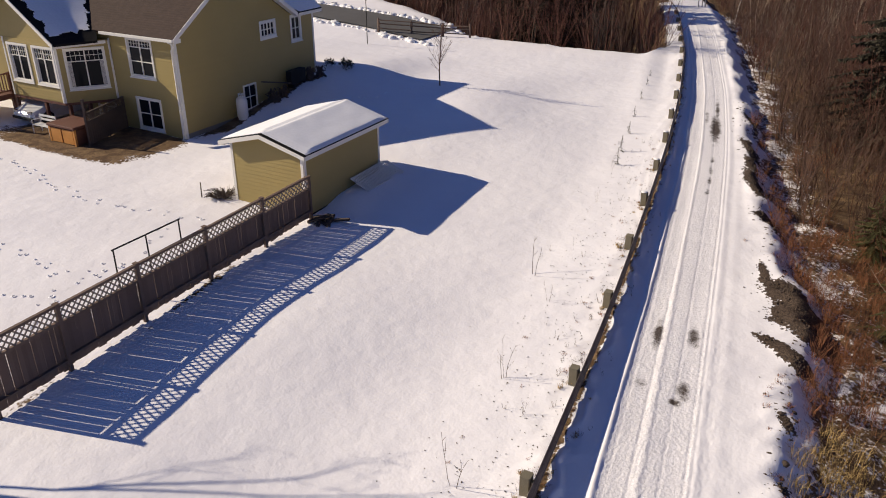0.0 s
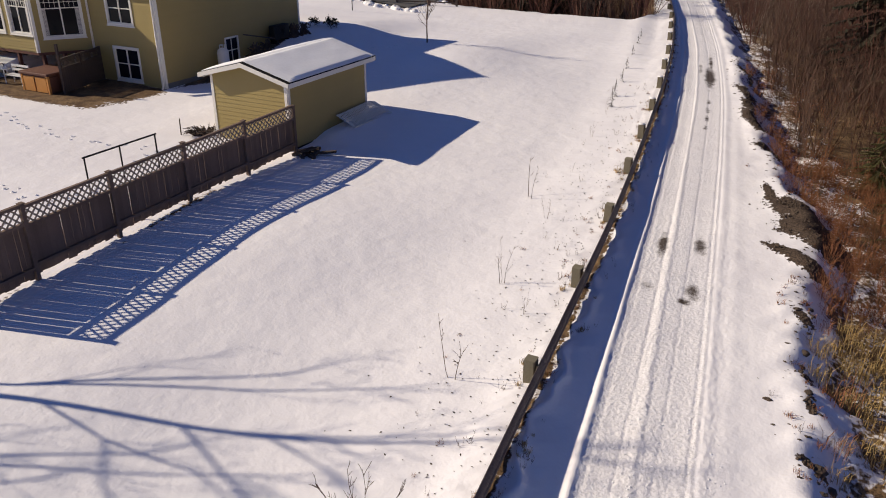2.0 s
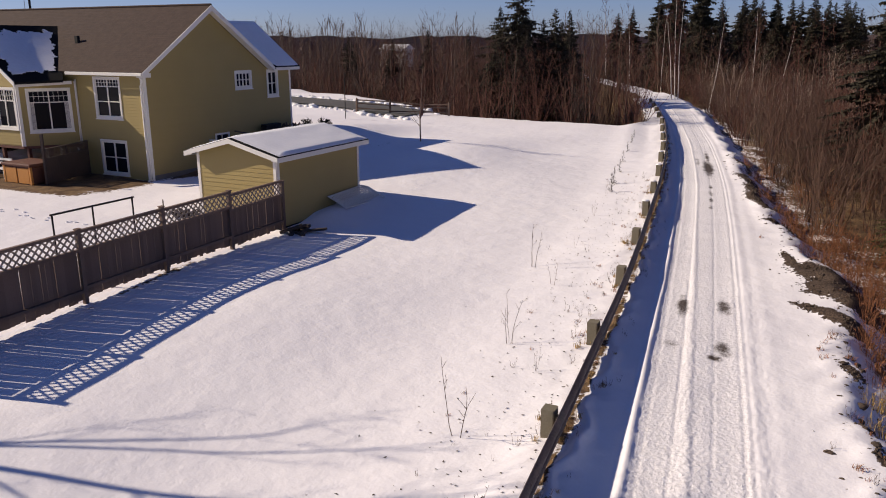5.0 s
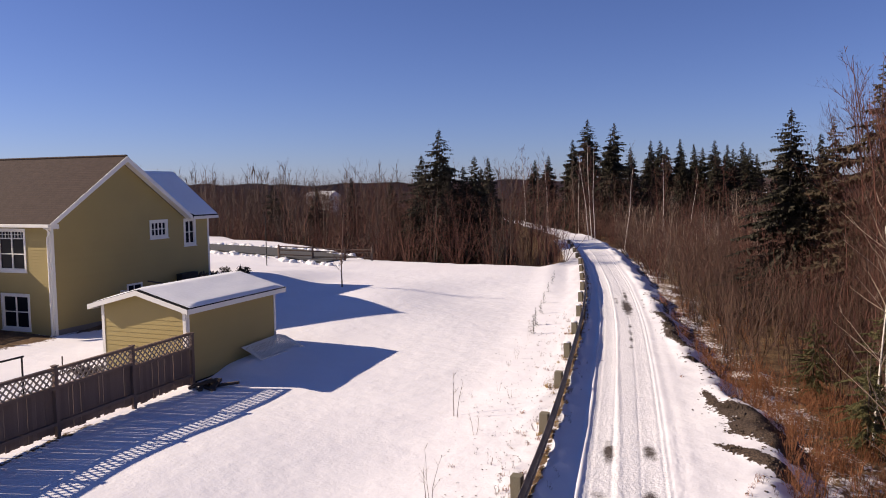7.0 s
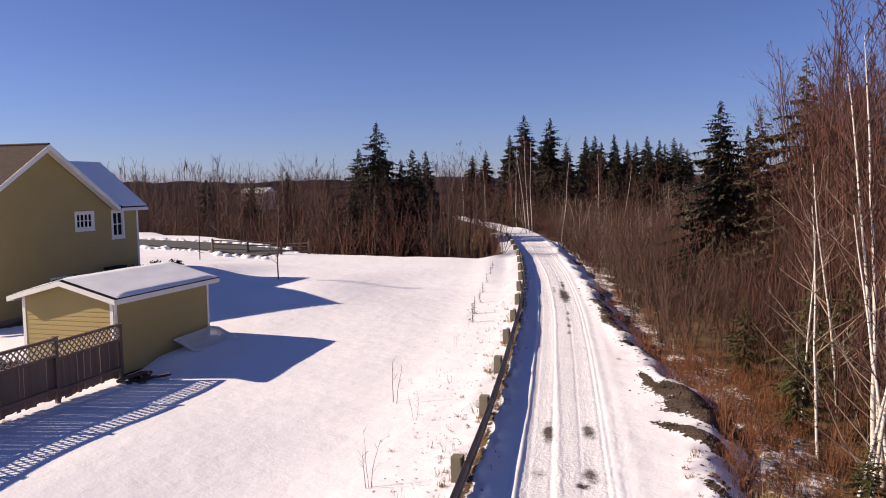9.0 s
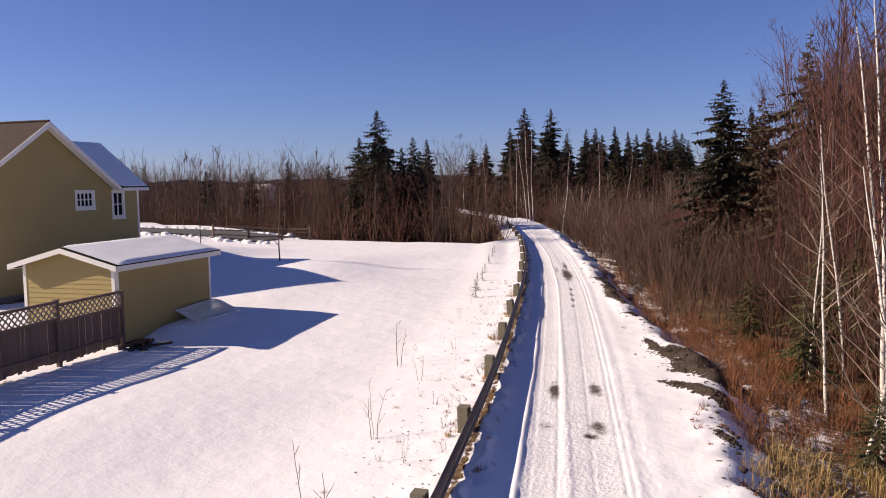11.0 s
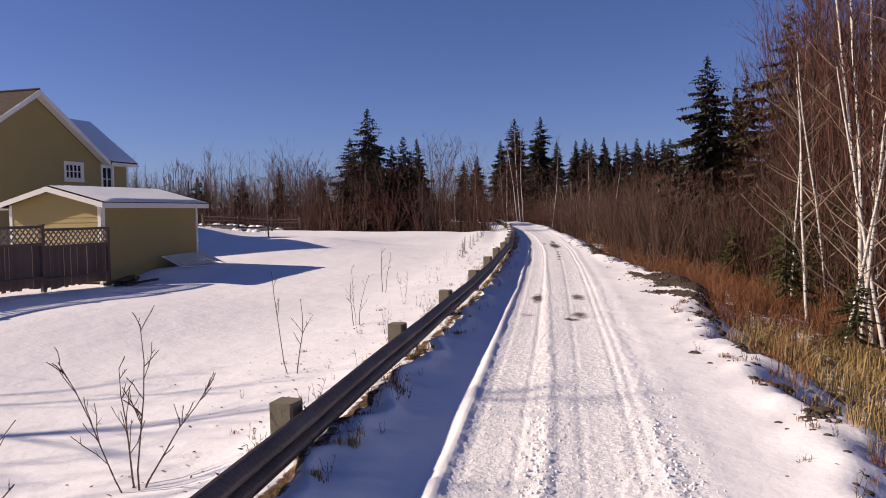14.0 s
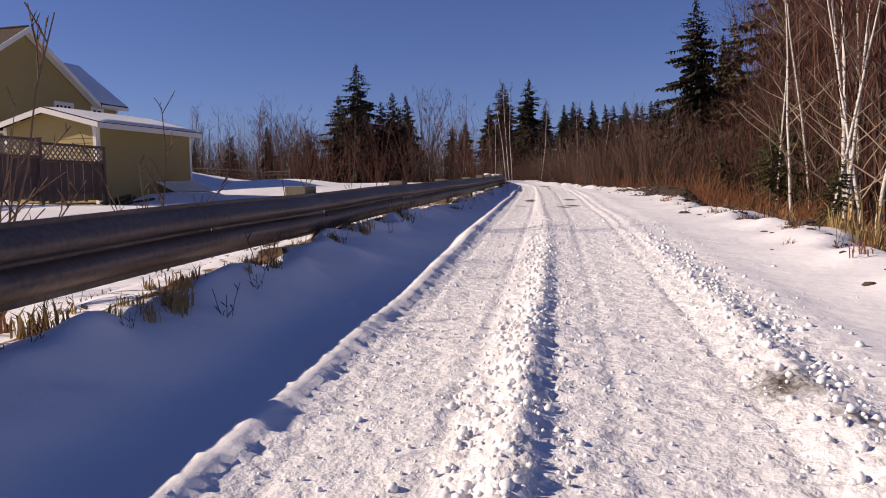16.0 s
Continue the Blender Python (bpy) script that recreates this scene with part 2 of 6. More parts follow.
def thing(name, at, label, category, group="", kind=""):
    """An empty at a thing's base, to hold its parts."""
    ob = new(name)
    ob.location, ob.empty_display_size = at, 0.2
    bpy.context.view_layer.update()
    return tagged(ob, label, category, group, kind)


def origin(ob):
    p = Vector((0, 0, 0))
    while ob:
        p += ob.location
        ob = ob.parent
    return p


def part(name, shape, mat, parent, label="", smooth=False, bevel=0.0):
    """One mesh, given in world metres, as a part of a thing or of a part."""
    ob = new(name, shape.mesh(name, origin(parent), smooth))
    ob.data.materials.append(mat)
    ob.parent = parent
    if bevel:
        md = ob.modifiers.new("bevel", "BEVEL")
        md.width, md.segments = bevel, 2
    return tagged(ob, label)


def single(name, shape, mat, label, category, group="", kind="", smooth=False, at=(0, 0, 0), bevel=0.0):
    ob = new(name, shape.mesh(name, at, smooth))
    ob.location = at
    ob.data.materials.append(mat)
    if bevel:
        md = ob.modifiers.new("bevel", "BEVEL")
        md.width, md.segments = bevel, 2
    return tagged(ob, label, category, group, kind)


# ---- the lie of the land ----
def smooth_step(t):
    t = np.clip(t, 0, 1)
    return t * t * (3 - 2 * t)


def glide(table):
    """A smooth line through (y, value) pairs."""
    ys, vs = np.array(table, float).T
    fine = np.arange(-60, 140, 0.25)
    v = np.interp(fine, ys, vs)
    k = np.exp(-(np.arange(-16, 17) / 7.0) ** 2)
    v = np.convolve(np.pad(v, 16, mode="edge"), k / k.sum(), mode="valid")
    return lambda y: np.interp(y, fine, v)


# the trail's middle, its right-hand snow edge and the rail's posts, all as x over y
TRAIL = glide([(-60, 4.5), (-12, 0.55), (0, -0.68), (3.2, -0.99), (5.5, -1.26), (9, -1.66), (12.5, -2.08), (16, -2.53), (19.6, -3.02), (24, -3.62), (28.6, -4.27),
               (33.7, -5.05), (39, -5.95), (45, -7.09), (53, -8.86), (62.6, -11.2), (71, -13.5), (81, -16.8), (92, -21.5), (106, -28.4), (140, -46)])
EDGE = glide([(-60, 2.5), (6, 2.5), (10, 2.62), (14, 2.6), (17, 2.55), (19.5, 2.9), (22.2, 3.5), (24.2, 3.0), (26, 2.45), (28, 2.4), (31, 2.0), (36, 1.75), (45, 1.65), (140, 1.7)])
RAIL = glide([(-60, 1.7), (-6, -2.35), (1.3, -3.15), (5.1, -3.58), (8.93, -3.98), (12.72, -4.36), (16.51, -4.74), (20.3, -5.15), (24.08, -5.65), (27.85, -6.17),
              (31.62, -6.7), (35.4, -7.27), (39.15, -7.9), (44, -8.75), (53.8, -10.75), (63, -13.1), (71.5, -15.4), (81, -18.6), (93, -23.8), (140, -48)])
RISE = glide([(-60, -1.4), (-15, -0.95), (3, -0.46), (5.5, -0.36), (8, -0.25), (12.7, -0.09), (17, 0.03), (20, 0.10), (28, 0.26), (35, 0.35), (45, 0.47), (57, 0.64), (70, 0.80), (80, 0.85), (110, 0.5), (140, 0.0)])


RAIL_TOP = glide([(-60, -0.9), (-10, 0.05), (4.6, 0.33), (12.5, 0.50), (20.3, 0.655), (28, 0.79), (35, 0.88), (45, 1.0), (57, 1.17), (70, 1.33), (140, 1.4)])


def lift(y):
    """The gentle slope up along the trail."""
    return RISE(y)


def back_edge(x):
    return np.interp(x, [-100, -54, -36.4, -28.7, -26.2, -18.3, -13, -10.2], [88, 69, 60.3, 55.1, 51.0, 51.4, 52.0, 57.9])


def ripple(x, y, s, seed=0.0):
    """Cheap smooth unevenness."""
    a, b = x * s + seed, y * s - seed * 1.7
    return (np.sin(a * 1.3 + 0.7 * np.sin(b * 0.9)) + np.sin(b * 1.7 + 1.1 * np.sin(a * 0.8 + 2)) + 0.6 * np.sin(a * 2.9 - b * 2.3)) / 2.6


def wide_ground(x, y):
    """Ground height without the trail's own ruts."""
    x, y = np.asarray(x, float), np.asarray(y, float)
    d = x - TRAIL(y)
    r = RAIL(y) - TRAIL(y)
    z = lift(y) + 0.022 * np.clip(-x - 8, 0, 34) - 0.20 * smooth_step((r - 0.2 - d) / 3.0)                  # verge falls to the field, which rises again
    z = z + 0.45 * smooth_step((y - 25) / 10) * smooth_step((-x - 13) / 5) * smooth_step((60 - y) / 8)       # bank beyond the shed
    z = z + np.interp(y, [19, 23, 28, 31, 33.5, 38.5, 45], [0, -0.15, -0.36, -0.15, 0.15, 0.55, 0]) * smooth_step((-x - 21.5) / 3.5)     # yard cut level with the cellar
    z = z + smooth_step((y - 38) / 10) * (0.20 * smooth_step((x + 16.5) / 3) * smooth_step((r - 0.6 - d) / 1.5) - 0.22 * smooth_step((-x - 14.5) / 4) * smooth_step((x + 33) / 6))
    z = z + 0.24 * smooth_step((22 - y) / 7) * smooth_step((-x - 8.5) / 4)
    z = z + 0.30 * np.exp(-((x + 15.9) / 0.7) ** 2) * smooth_step((y - 22.4) / 1.2) * smooth_step((26.9 - y) / 0.9)     # drift along the shed
    z = z + 0.32 * np.exp(-((x + 14.8) / 3.4) ** 2 - ((y - 34.6) / 3.2) ** 2)
    lip = d - EDGE(y) - 0.16 * np.sin(y * 1.9) - 0.10 * np.sin(y * 4.7 + 1)
    z = z - 0.66 * smooth_step((lip + 0.1) / 1.25) - 0.35 * smooth_step((lip - 1) / 3) - 0.45 * smooth_step((d - EDGE(y) - 4) / 10)       # ditch
    away = smooth_step((r - 0.6 - d) / 3.0)
    drop = 6.0 * smooth_step((y - back_edge(x)) / 12.0) * away
    z = z - drop
    rough = smooth_step((d - EDGE(y) + 0.3) / 0.9) + smooth_step((y - back_edge(x)) / 2) * away
    z = z + 0.04 * ripple(x, y, 0.33) + 0.009 * ripple(x, y, 1.6, 3) + rough * (0.14 * ripple(x, y, 0.9, 5) + 0.07 * ripple(x, y, 3.3, 2) + 0.04 * ripple(x, y, 7.7, 6))
    far = smooth_step((np.hypot(x + 5, y - 20) - 150) / 200)
    return z * (1 - far) + far * (-2.5)


DIRT = [(-3.42, 19.65, 0.15, 0.75, 0.95), (-2.55, 19.95, 0.2, 0.6, 0.82), (-3.27, 17.35, 0.32, 0.2, 0.66), (-2.27, 17.5, 0.21, 0.5, 0.8), (-2.35, 16.95, 0.18, 0.18, 0.92),
        (-5.6, 38.8, 0.26, 2.3, 1.05), (-6.1, 42.0, 0.13, 2.2, 0.8), (-4.84, 34.1, 0.11, 0.44, 0.8), (-4.64, 32.8, 0.11, 0.49, 0.8), (-4.48, 31.7, 0.11, 0.37, 0.85),
        (-4.32, 30.5, 0.11, 0.36, 0.7), (-0.30, 5.0, 0.17, 0.29, 0.62), (-0.17, 4.6, 0.12, 0.16, 0.6), (-0.28, 3.6, 0.15, 0.2, 0.7), (-1.96, 7.7, 0.24, 0.17, 0.42),
        (-6.3, 40.4, 0.13, 1.6, 0.6), (-3.1, 35.2, 0.31, 1.5, 0.4)]
GRAVEL = [(-1.75, 28.7, 0.85, 0.35, -0.85, 1.05), (-0.62, 23.3, 0.85, 0.5, -0.85, 1.05), (0.0, 22.1, 1.15, 0.75, -0.95, 1.15), (-1.38, 24.3, 1.0, 0.13, -1.30, 1.0), (-0.62, 20.5, 0.6, 0.22, -0.6, 1.05), (0.0, 19.95, 0.6, 0.26, -0.55, 1.05),
          (-2.84, 32.1, 0.32, 1.58, 0.35, 0.9), (-3.57, 36.1, 0.29, 1.79, 0.4, 0.85), (-3.29, 34.2, 0.25, 1.13, 0.3, 0.9), (0.61, 12.6, 0.25, 0.15, -0.2, 0.95),
          (0.26, 15.2, 0.13, 0.38, 0.3, 0.8), (0.43, 14.1, 0.12, 0.33, 0.2, 0.75), (0.07, 17.3, 0.17, 0.39, 0.5, 0.8), (0.77, 10.9, 0.14, 0.25, 0.2, 0.75), (-4.22, 40.7, 0.22, 2.0, 0.35, 0.7)]


def ruts(y):
    """How far the middle ridge wanders off the trail's middle."""
    return -0.02 - 0.2 * smooth_step((y - 9) / 18)


def trail_relief(x, y):
    """Wheel tracks, ridges and clods of the trail; height above the wide ground."""
    d = x - TRAIL(y)
    c = d - ruts(y)
    near = smooth_step((80 - y) / 20)
    bell = lambda m, w: np.exp(-((d - m) / w) ** 2)
    wob = 0.018 * np.sin(y * 0.5) + 0.006 * np.sin(y * 2.3 + 1)
    close = 0.4 + 0.6 * smooth_step((11 - y) / 6)
    z = (0.054 + 0.004 * smooth_step((y - 12) / 6)) * np.exp(-((d + 0.94 + wob) / 0.07) ** 2)                           # left ridge
    z = z + close * (0.050 * np.exp(-((c + 0.03 + wob) / 0.085) ** 2) - 0.010 * np.exp(-((c - 0.06 + wob) / 0.035) ** 2))
    z = z + close * (0.048 * np.exp(-((d - 0.98 + wob) / 0.125) ** 2) + 0.026 * np.exp(-((d - 1.35) / 0.17) ** 2))
    z = z - 0.016 * (bell(-0.5, 0.25) + bell(0.5, 0.26))
    z = z - 0.014 * (bell(-0.30, 0.026) + bell(0.78, 0.028) + 0.7 * bell(-0.74, 0.026) + 0.7 * bell(0.30, 0.026) + 0.6 * bell(0.90, 0.022))
    lane = smooth_step((0.86 - np.abs(d)) / 0.13)
    z = z + 0.005 * np.sin(y * 52 + 3 * np.sin(d * 24)) * lane * smooth_step((16 - y) / 6)
    r = RAIL(y) - TRAIL(y)
    bank = smooth_step((d - r + 0.95) / 1.3) * smooth_step((-0.95 - d) / np.maximum(0.2, (-0.95 - r) - 0.52))
    z = z + bank * (0.09 + 0.17 * smooth_step((15 - y) / 8) + 0.04 * ripple(x, y, 2.3, 1.0) + 0.022 * ripple(x, y, 7.0, 3.0))
    z = z - 0.05 * np.exp(-((d + 1.33) / 0.25) ** 2) * smooth_step((10 - y) / 5)
    z = z + 0.075 * np.exp(-((d - r - 0.53 - 0.11 * np.sin(y * 2.1) - 0.05 * np.sin(y * 5.9)) / 0.10) ** 2) * (0.7 + 0.5 * ripple(x, y, 3.4, 9))
    e = EDGE(y)
    z = z + 0.09 * np.exp(-((d - e + 0.15) / 0.32) ** 2) * (0.6 + 0.8 * ripple(x, y, 2.6, 4))
    return z * near


def clods(x, y):
    """Broken snow, from layered noise, on the parts that wheels have churned."""
    d = x - TRAIL(y)
    amount = (0.3 * smooth_step((0.95 - np.abs(d)) / 0.17) + 1.0 * np.exp(-((d - ruts(y) + 0.06) / 0.21) ** 2) + 1.1 * np.exp(-((d - 1.03) / 0.28) ** 2) + 0.5 * np.exp(-((d + 0.92) / 0.10) ** 2)
              + 0.12 * smooth_step((d - 1.25) / 0.25) * smooth_step((2.2 - d) / 0.35))
    out = np.zeros(len(x))
    for i in np.nonzero((amount > 0.08) & (y < 22) & (y > 0.5))[0]:
        p = Vector((x[i] * 13, y[i] * 13, 0))
        a = noise.noise(p) + 0.8 * noise.noise(p * 2.1)
        out[i] = 0.030 * amount[i] * max(a, -0.35) * min(1.0, 0.10 + 5.0 / max(y[i], 3.0))
    return out


def height(x, y):
    """The snow's surface at one spot."""
    xa, ya = np.array([float(x)]), np.array([float(y)])
    return float((wide_ground(xa, ya) + trail_relief(xa, ya))[0])


def fence_x(y):
    return -16.12 + 0.039 * (21.3 - y)


def build_ground():
    lat = np.concatenate([-np.geomspace(2600, 34, 22), np.arange(-32, -5, 0.6), np.arange(-5, -2.8, 0.16), np.arange(-2.8, 1.9, 0.032), np.arange(1.9, 5, 0.09), np.arange(5, 20, 0.6), np.geomspace(20.5, 2600, 24)])
    lon = np.concatenate([-np.geomspace(2600, 9, 16), np.arange(-8, 1.5, 0.5), np.arange(1.5, 9, 0.038), np.geomspace(9, 24, 160), np.geomspace(24.3, 110, 150), np.geomspace(113, 2800, 36)])
    nx, ny = len(lat), len(lon)
    y = np.repeat(lon, nx)
    keep = np.exp(-(np.abs(np.tile(lat, ny)) / 60.0) ** 2)
    x = np.tile(lat, ny) + TRAIL(np.clip(y, -60, 120)) * keep
    z = wide_ground(x, y) + trail_relief(x, y)
    z += clods(x, y)
    d, e, r = x - TRAIL(y), EDGE(y), RAIL(y) - TRAIL(y)
    away = smooth_step((r - 0.6 - d) / 3.0)
    woods = smooth_step((y - back_edge(x) - 0.3) / 2.5) * away
    far = smooth_step((np.hypot(x + 5, y - 20) - 110) / 40)
    litter = np.maximum.reduce([0.74 * smooth_step((d - e - 0.25 - 0.16 * np.sin(y * 1.9)) / 0.6) * (0.72 + 0.28 * smooth_step((d - e - 1.5) / 3)), 0.85 * woods, 0.9 * far])
    litter = np.maximum(litter, 0.95 * np.exp(-(((x + 30.6) / 4.6) ** 4 + ((y - 22.9) / 1.6) ** 4)))            # bare earth below the house
    litter = np.maximum(litter, 0.95 * np.exp(-(((x + 29.2) / 3.2) ** 6 + ((y - 24.6) / 1.5) ** 6)))
    litter = np.maximum(litter, 0.8 * np.exp(-(((x + 26.4) / 0.5) ** 4 + ((y - 30.5) / 4.5) ** 6)))
    litter = np.maximum(litter, 0.62 * np.exp(-((d - r - 0.32) / 0.14) ** 2) * (y < 80))                        # grass line below the rail
    litter = np.maximum(litter, 0.55 * np.exp(-(((x - fence_x(y) - 0.12) / 0.33) ** 2)) * (y < 21.3) * (y > 8.5))               # fence foot
    litter = np.maximum(litter, 0.72 * smooth_step((y - 53) / 4) * smooth_step((r - 0.3 - d) / 0.8) * smooth_step((d - r + 16) / 3))
    litter = np.maximum(litter, 0.04 * smooth_step((d - r + 2.3) / 1.1) * (d < r) * (y < 53))
    gravel, dirt = np.zeros(len(x)), np.zeros(len(x))
    for gx, gy, a, b, turn, s in GRAVEL:
        u, w = (x - gx) * math.cos(turn) + (y - gy) * math.sin(turn), -(x - gx) * math.sin(turn) + (y - gy) * math.cos(turn)
        q = (u / a) ** 2 + (w / b) ** 2
        gravel = np.maximum(gravel, s * np.exp(-q * 0.62))
        z += (0.06 + 0.05 * ripple(x, y, 4.0, 2)) * np.exp(-q) * s * min(1.0, 0.2 + a * b / 0.35)
    for gx, gy, a, b, s in DIRT:
        dirt = np.maximum(dirt, 0.92 * s * np.exp(-(((d - (gx - TRAIL(gy))) / a) ** 2 + ((y - gy) / b) ** 2)))
    churn = np.clip(smooth_step((0.93 - np.abs(d)) / 0.1) * 0.75 + np.exp(-((d - 1.07) / 0.26) ** 2) * smooth_step((14 - y) / 6), 0, 1) * smooth_step((80 - y) / 15)
    litter = np.where((y > 76) & (np.abs(d) > 1.6), np.maximum(litter, 0.8), litter)
    i = (np.arange(ny - 1)[:, None] * nx + np.arange(nx - 1)[None, :]).ravel()
    quads = np.stack([i, i + 1, i + nx + 1, i + nx], 1)
    me = bpy.data.meshes.new("ground")
    me.vertices.add(len(x)); me.vertices.foreach_set("co", np.stack([x, y, z], 1).ravel())
    me.loops.add(quads.size); me.loops.foreach_set("vertex_index", quads.ravel().astype(np.int32))
    me.polygons.add(len(quads)); me.polygons.foreach_set("loop_start", (np.arange(len(quads)) * 4).astype(np.int32))
    me.update(); me.validate()
    for name, v in (("litter", litter), ("gravel", gravel), ("dirt", dirt), ("churn", churn)):
        me.attributes.new(name, "FLOAT", "POINT").data.foreach_set("value", v.astype(np.float32))
    me.shade_smooth()
    me.materials.append(GROUND)
    return tagged(new("ground", me), "snow-covered field and rutted trail with brown litter and gravel", "ground", kind="structure")


build_ground()


# ---- guardrail ----
def build_guardrail():
    root = thing("guardrail", (RAIL(0.2), 0.2, height(RAIL(0.2), 0.2) - 0.1), "weathered steel guardrail on snow-capped wooden posts beside the trail", "guardrail")
    posts = [-6.8, -3.2, 0.4, 4.0, 8.42, 12.5, 16.4, 20.29, 24.07, 27.84, 31.61, 35.37, 39.12, 42.87, 46.62, 50.36, 54.08, 57.78, 61.46, 65.1, 68.7]
    rng = random.Random(4)
    wave = [(0.0, 0.000), (-0.012, 0.018), (0.0, 0.03), (0.055, 0.075), (0.06, 0.10), (0.055, 0.118), (0.0, 0.143), (-0.004, 0.145), (-0.004, 0.167), (0.0, 0.169), (0.055, 0.194), (0.06, 0.212), (0.055, 0.237), (0.0, 0.282), (-0.012, 0.294), (0.0, 0.312)]
    profile = [(a * 1.15, h * 1.12) for a, h in wave]

    def along(y):
        x = float(RAIL(y)) + 0.27
        t = Vector((float(RAIL(y + 0.2) - RAIL(y - 0.2)), 0.4, 0)).normalized()
        return x, t, float(RAIL_TOP(y)) - 0.385 + 0.006 * math.sin(y * 1.3)

    for k in range(len(posts) - 1):
        ys = list(np.linspace(posts[k], posts[k + 1] + 0.12, 9))
        slot = posts[k] + 0.52 * (posts[k + 1] - posts[k])
        ys = sorted(ys + [slot - 0.035, slot + 0.035, posts[k] + 0.10, posts[k] + 0.16])
        s = Shape()
        for j, y in enumerate(ys):
            x, t, z = along(y)
            nrm = Vector((t.y, -t.x, 0))
            lap = 0.006 if y > posts[k + 1] - 0.05 else 0.0
            s.v += [(x - nrm.x * (-o - lap), y - nrm.y * (-o - lap), z + h) for o, h in profile]
        m = len(profile)
        for j in range(len(ys) - 1):
            hole = abs(ys[j] - (slot - 0.035)) < 1e-6 or abs(ys[j] - (posts[k] + 0.10)) < 1e-6
            s.f += [(j * m + i, j * m + i + 1, (j + 1) * m + i + 1, (j + 1) * m + i) for i in range(m - 1) if not (hole and i == 7)]
        beam = part("rail_beam", s, STEEL, root, "wavy steel beam, dulled and stained", smooth=True)
        md = beam.modifiers.new("gauge", "SOLIDIFY")
        md.thickness = 0.004
    for y in posts:
        x = float(RAIL(y)) + 0.11
        g = float(wide_ground(np.array([x]), np.array([y]))[0])
        z = float(RAIL_TOP(y)) + rng.uniform(-0.02, 0.03)
        lean = rng.uniform(-0.02, 0.02)
        s = Shape()
        w, dp = 0.105, 0.11
        ring = [(-w, -dp), (w - 0.02, -dp), (w, -dp + 0.02), (w, dp - 0.02), (w - 0.02, dp), (-w, dp)]
        s.prism([(x + a, y + b, g - 0.3) for a, b in ring], (lean, 0.0, z - g + 0.3))
        post = part("post", s, POST_WOOD, root, "squared weathered timber post")
        if y > 26:
            cap = Shape()
            prof = [(0.105, z), (0.125, z + 0.015), (0.105, z + 0.038), (0.07, z + 0.052), (0.01, z + 0.055)]
            cap.lathe(x + lean - 0.02, y, prof, 9)
            part("snow_cap", cap, SNOW, post, "small cap of snow", smooth=True)
        bolt = Shape()
        bolt.beam((x + 0.10, y, z - 0.21), (x + 0.15, y, z - 0.21), 0.09, 0.2)
        part("offset_block", bolt, POST_WOOD, root)


build_guardrail()


# ---- board fence ----
def build_fence():
    root = thing("board_fence", (fence_x(9.0), 9.0, height(fence_x(9.0), 9.0)), "weathered brown board fence with lattice top along the yard", "fence")
    ys = [9.06, 11.05, 13.52, 16.13, 18.75, 21.30]
    tops = [1.93, 1.87, 1.84, 1.86, 1.82, 1.69]
    rng = random.Random(7)
    board = {}
    for k, y in enumerate(ys):
        X = fence_x(y)
        g = height(X, y)
        s = Shape().box(X - 0.05, y - 0.05, g - 0.3, X + 0.05, y + 0.05, tops[k] + 0.05)
        s.box(X - 0.065, y - 0.065, tops[k] + 0.05, X + 0.065, y + 0.065, tops[k] + 0.075)
        part("post", s, BOARD, root)
    for k in range(len(ys) - 1):
        y0, y1 = ys[k] + 0.05, ys[k + 1] - 0.05
        top = (tops[k] + tops[k + 1]) / 2
        X, X0, X1 = fence_x((y0 + y1) / 2), fence_x(y0), fence_x(y1)
        g = min(height(X, y0), height(X, y1))
        low, lat0, lat1 = g + 0.13, top - 0.42, top - 0.03
        for name, z in (("rail", low + 0.25), ("rail", lat0 - 0.03), ("top_rail", lat1 + 0.02)):
            s = Shape().beam((X0, y0, z), (X1, y1, z), 0.09, 0.07)
            part(name, s, BOARD, root)
        n = max(1, round((y1 - y0) / 0.126))
        w = (y1 - y0) / n
        for i in range(n):
            h = lat0 - 0.06 - low
            key = round(h, 1)
            if key not in board:
                board[key] = Shape().box(0, 0, 0, 0.018, 0.1215, h).mesh("board")
                board[key].materials.append(BOARD)
            ob = new("board", board[key])
            ob.parent = root
            ob.location = Vector((fence_x(y0 + i * w) - 0.068 + rng.uniform(-0.004, 0.004), y0 + i * w + (rng.uniform(0.006, 0.010) if rng.random() < 0.45 else 0.0), low + rng.uniform(-0.03, 0.03))) - root.location
            ob.rotation_euler = (rng.uniform(-0.008, 0.008), 0, rng.uniform(-0.02, 0.02))
        s = Shape()
        hgt, step = lat1 - lat0, 0.185
        for side, off in ((1, 0.006), (-1, -0.006)):
            a = y0 - hgt
            while a < y1:
                b0, b1 = max(a, y0), min(a + hgt, y1)
                if b1 - b0 > 0.03:
                    z0, z1 = lat0 + (b0 - a), lat0 + (b1 - a)
                    if side < 0:
                        z0, z1 = lat0 + hgt - (b0 - a), lat0 + hgt - (b1 - a)
                    s.beam((fence_x(b0) + off, b0, z0), (fence_x(b1) + off, b1, z1), 0.042, 0.011, (1, 0, 0))
                a += step
        part("lattice", s, LATTICE, root, "diagonal wooden lattice")


build_fence()


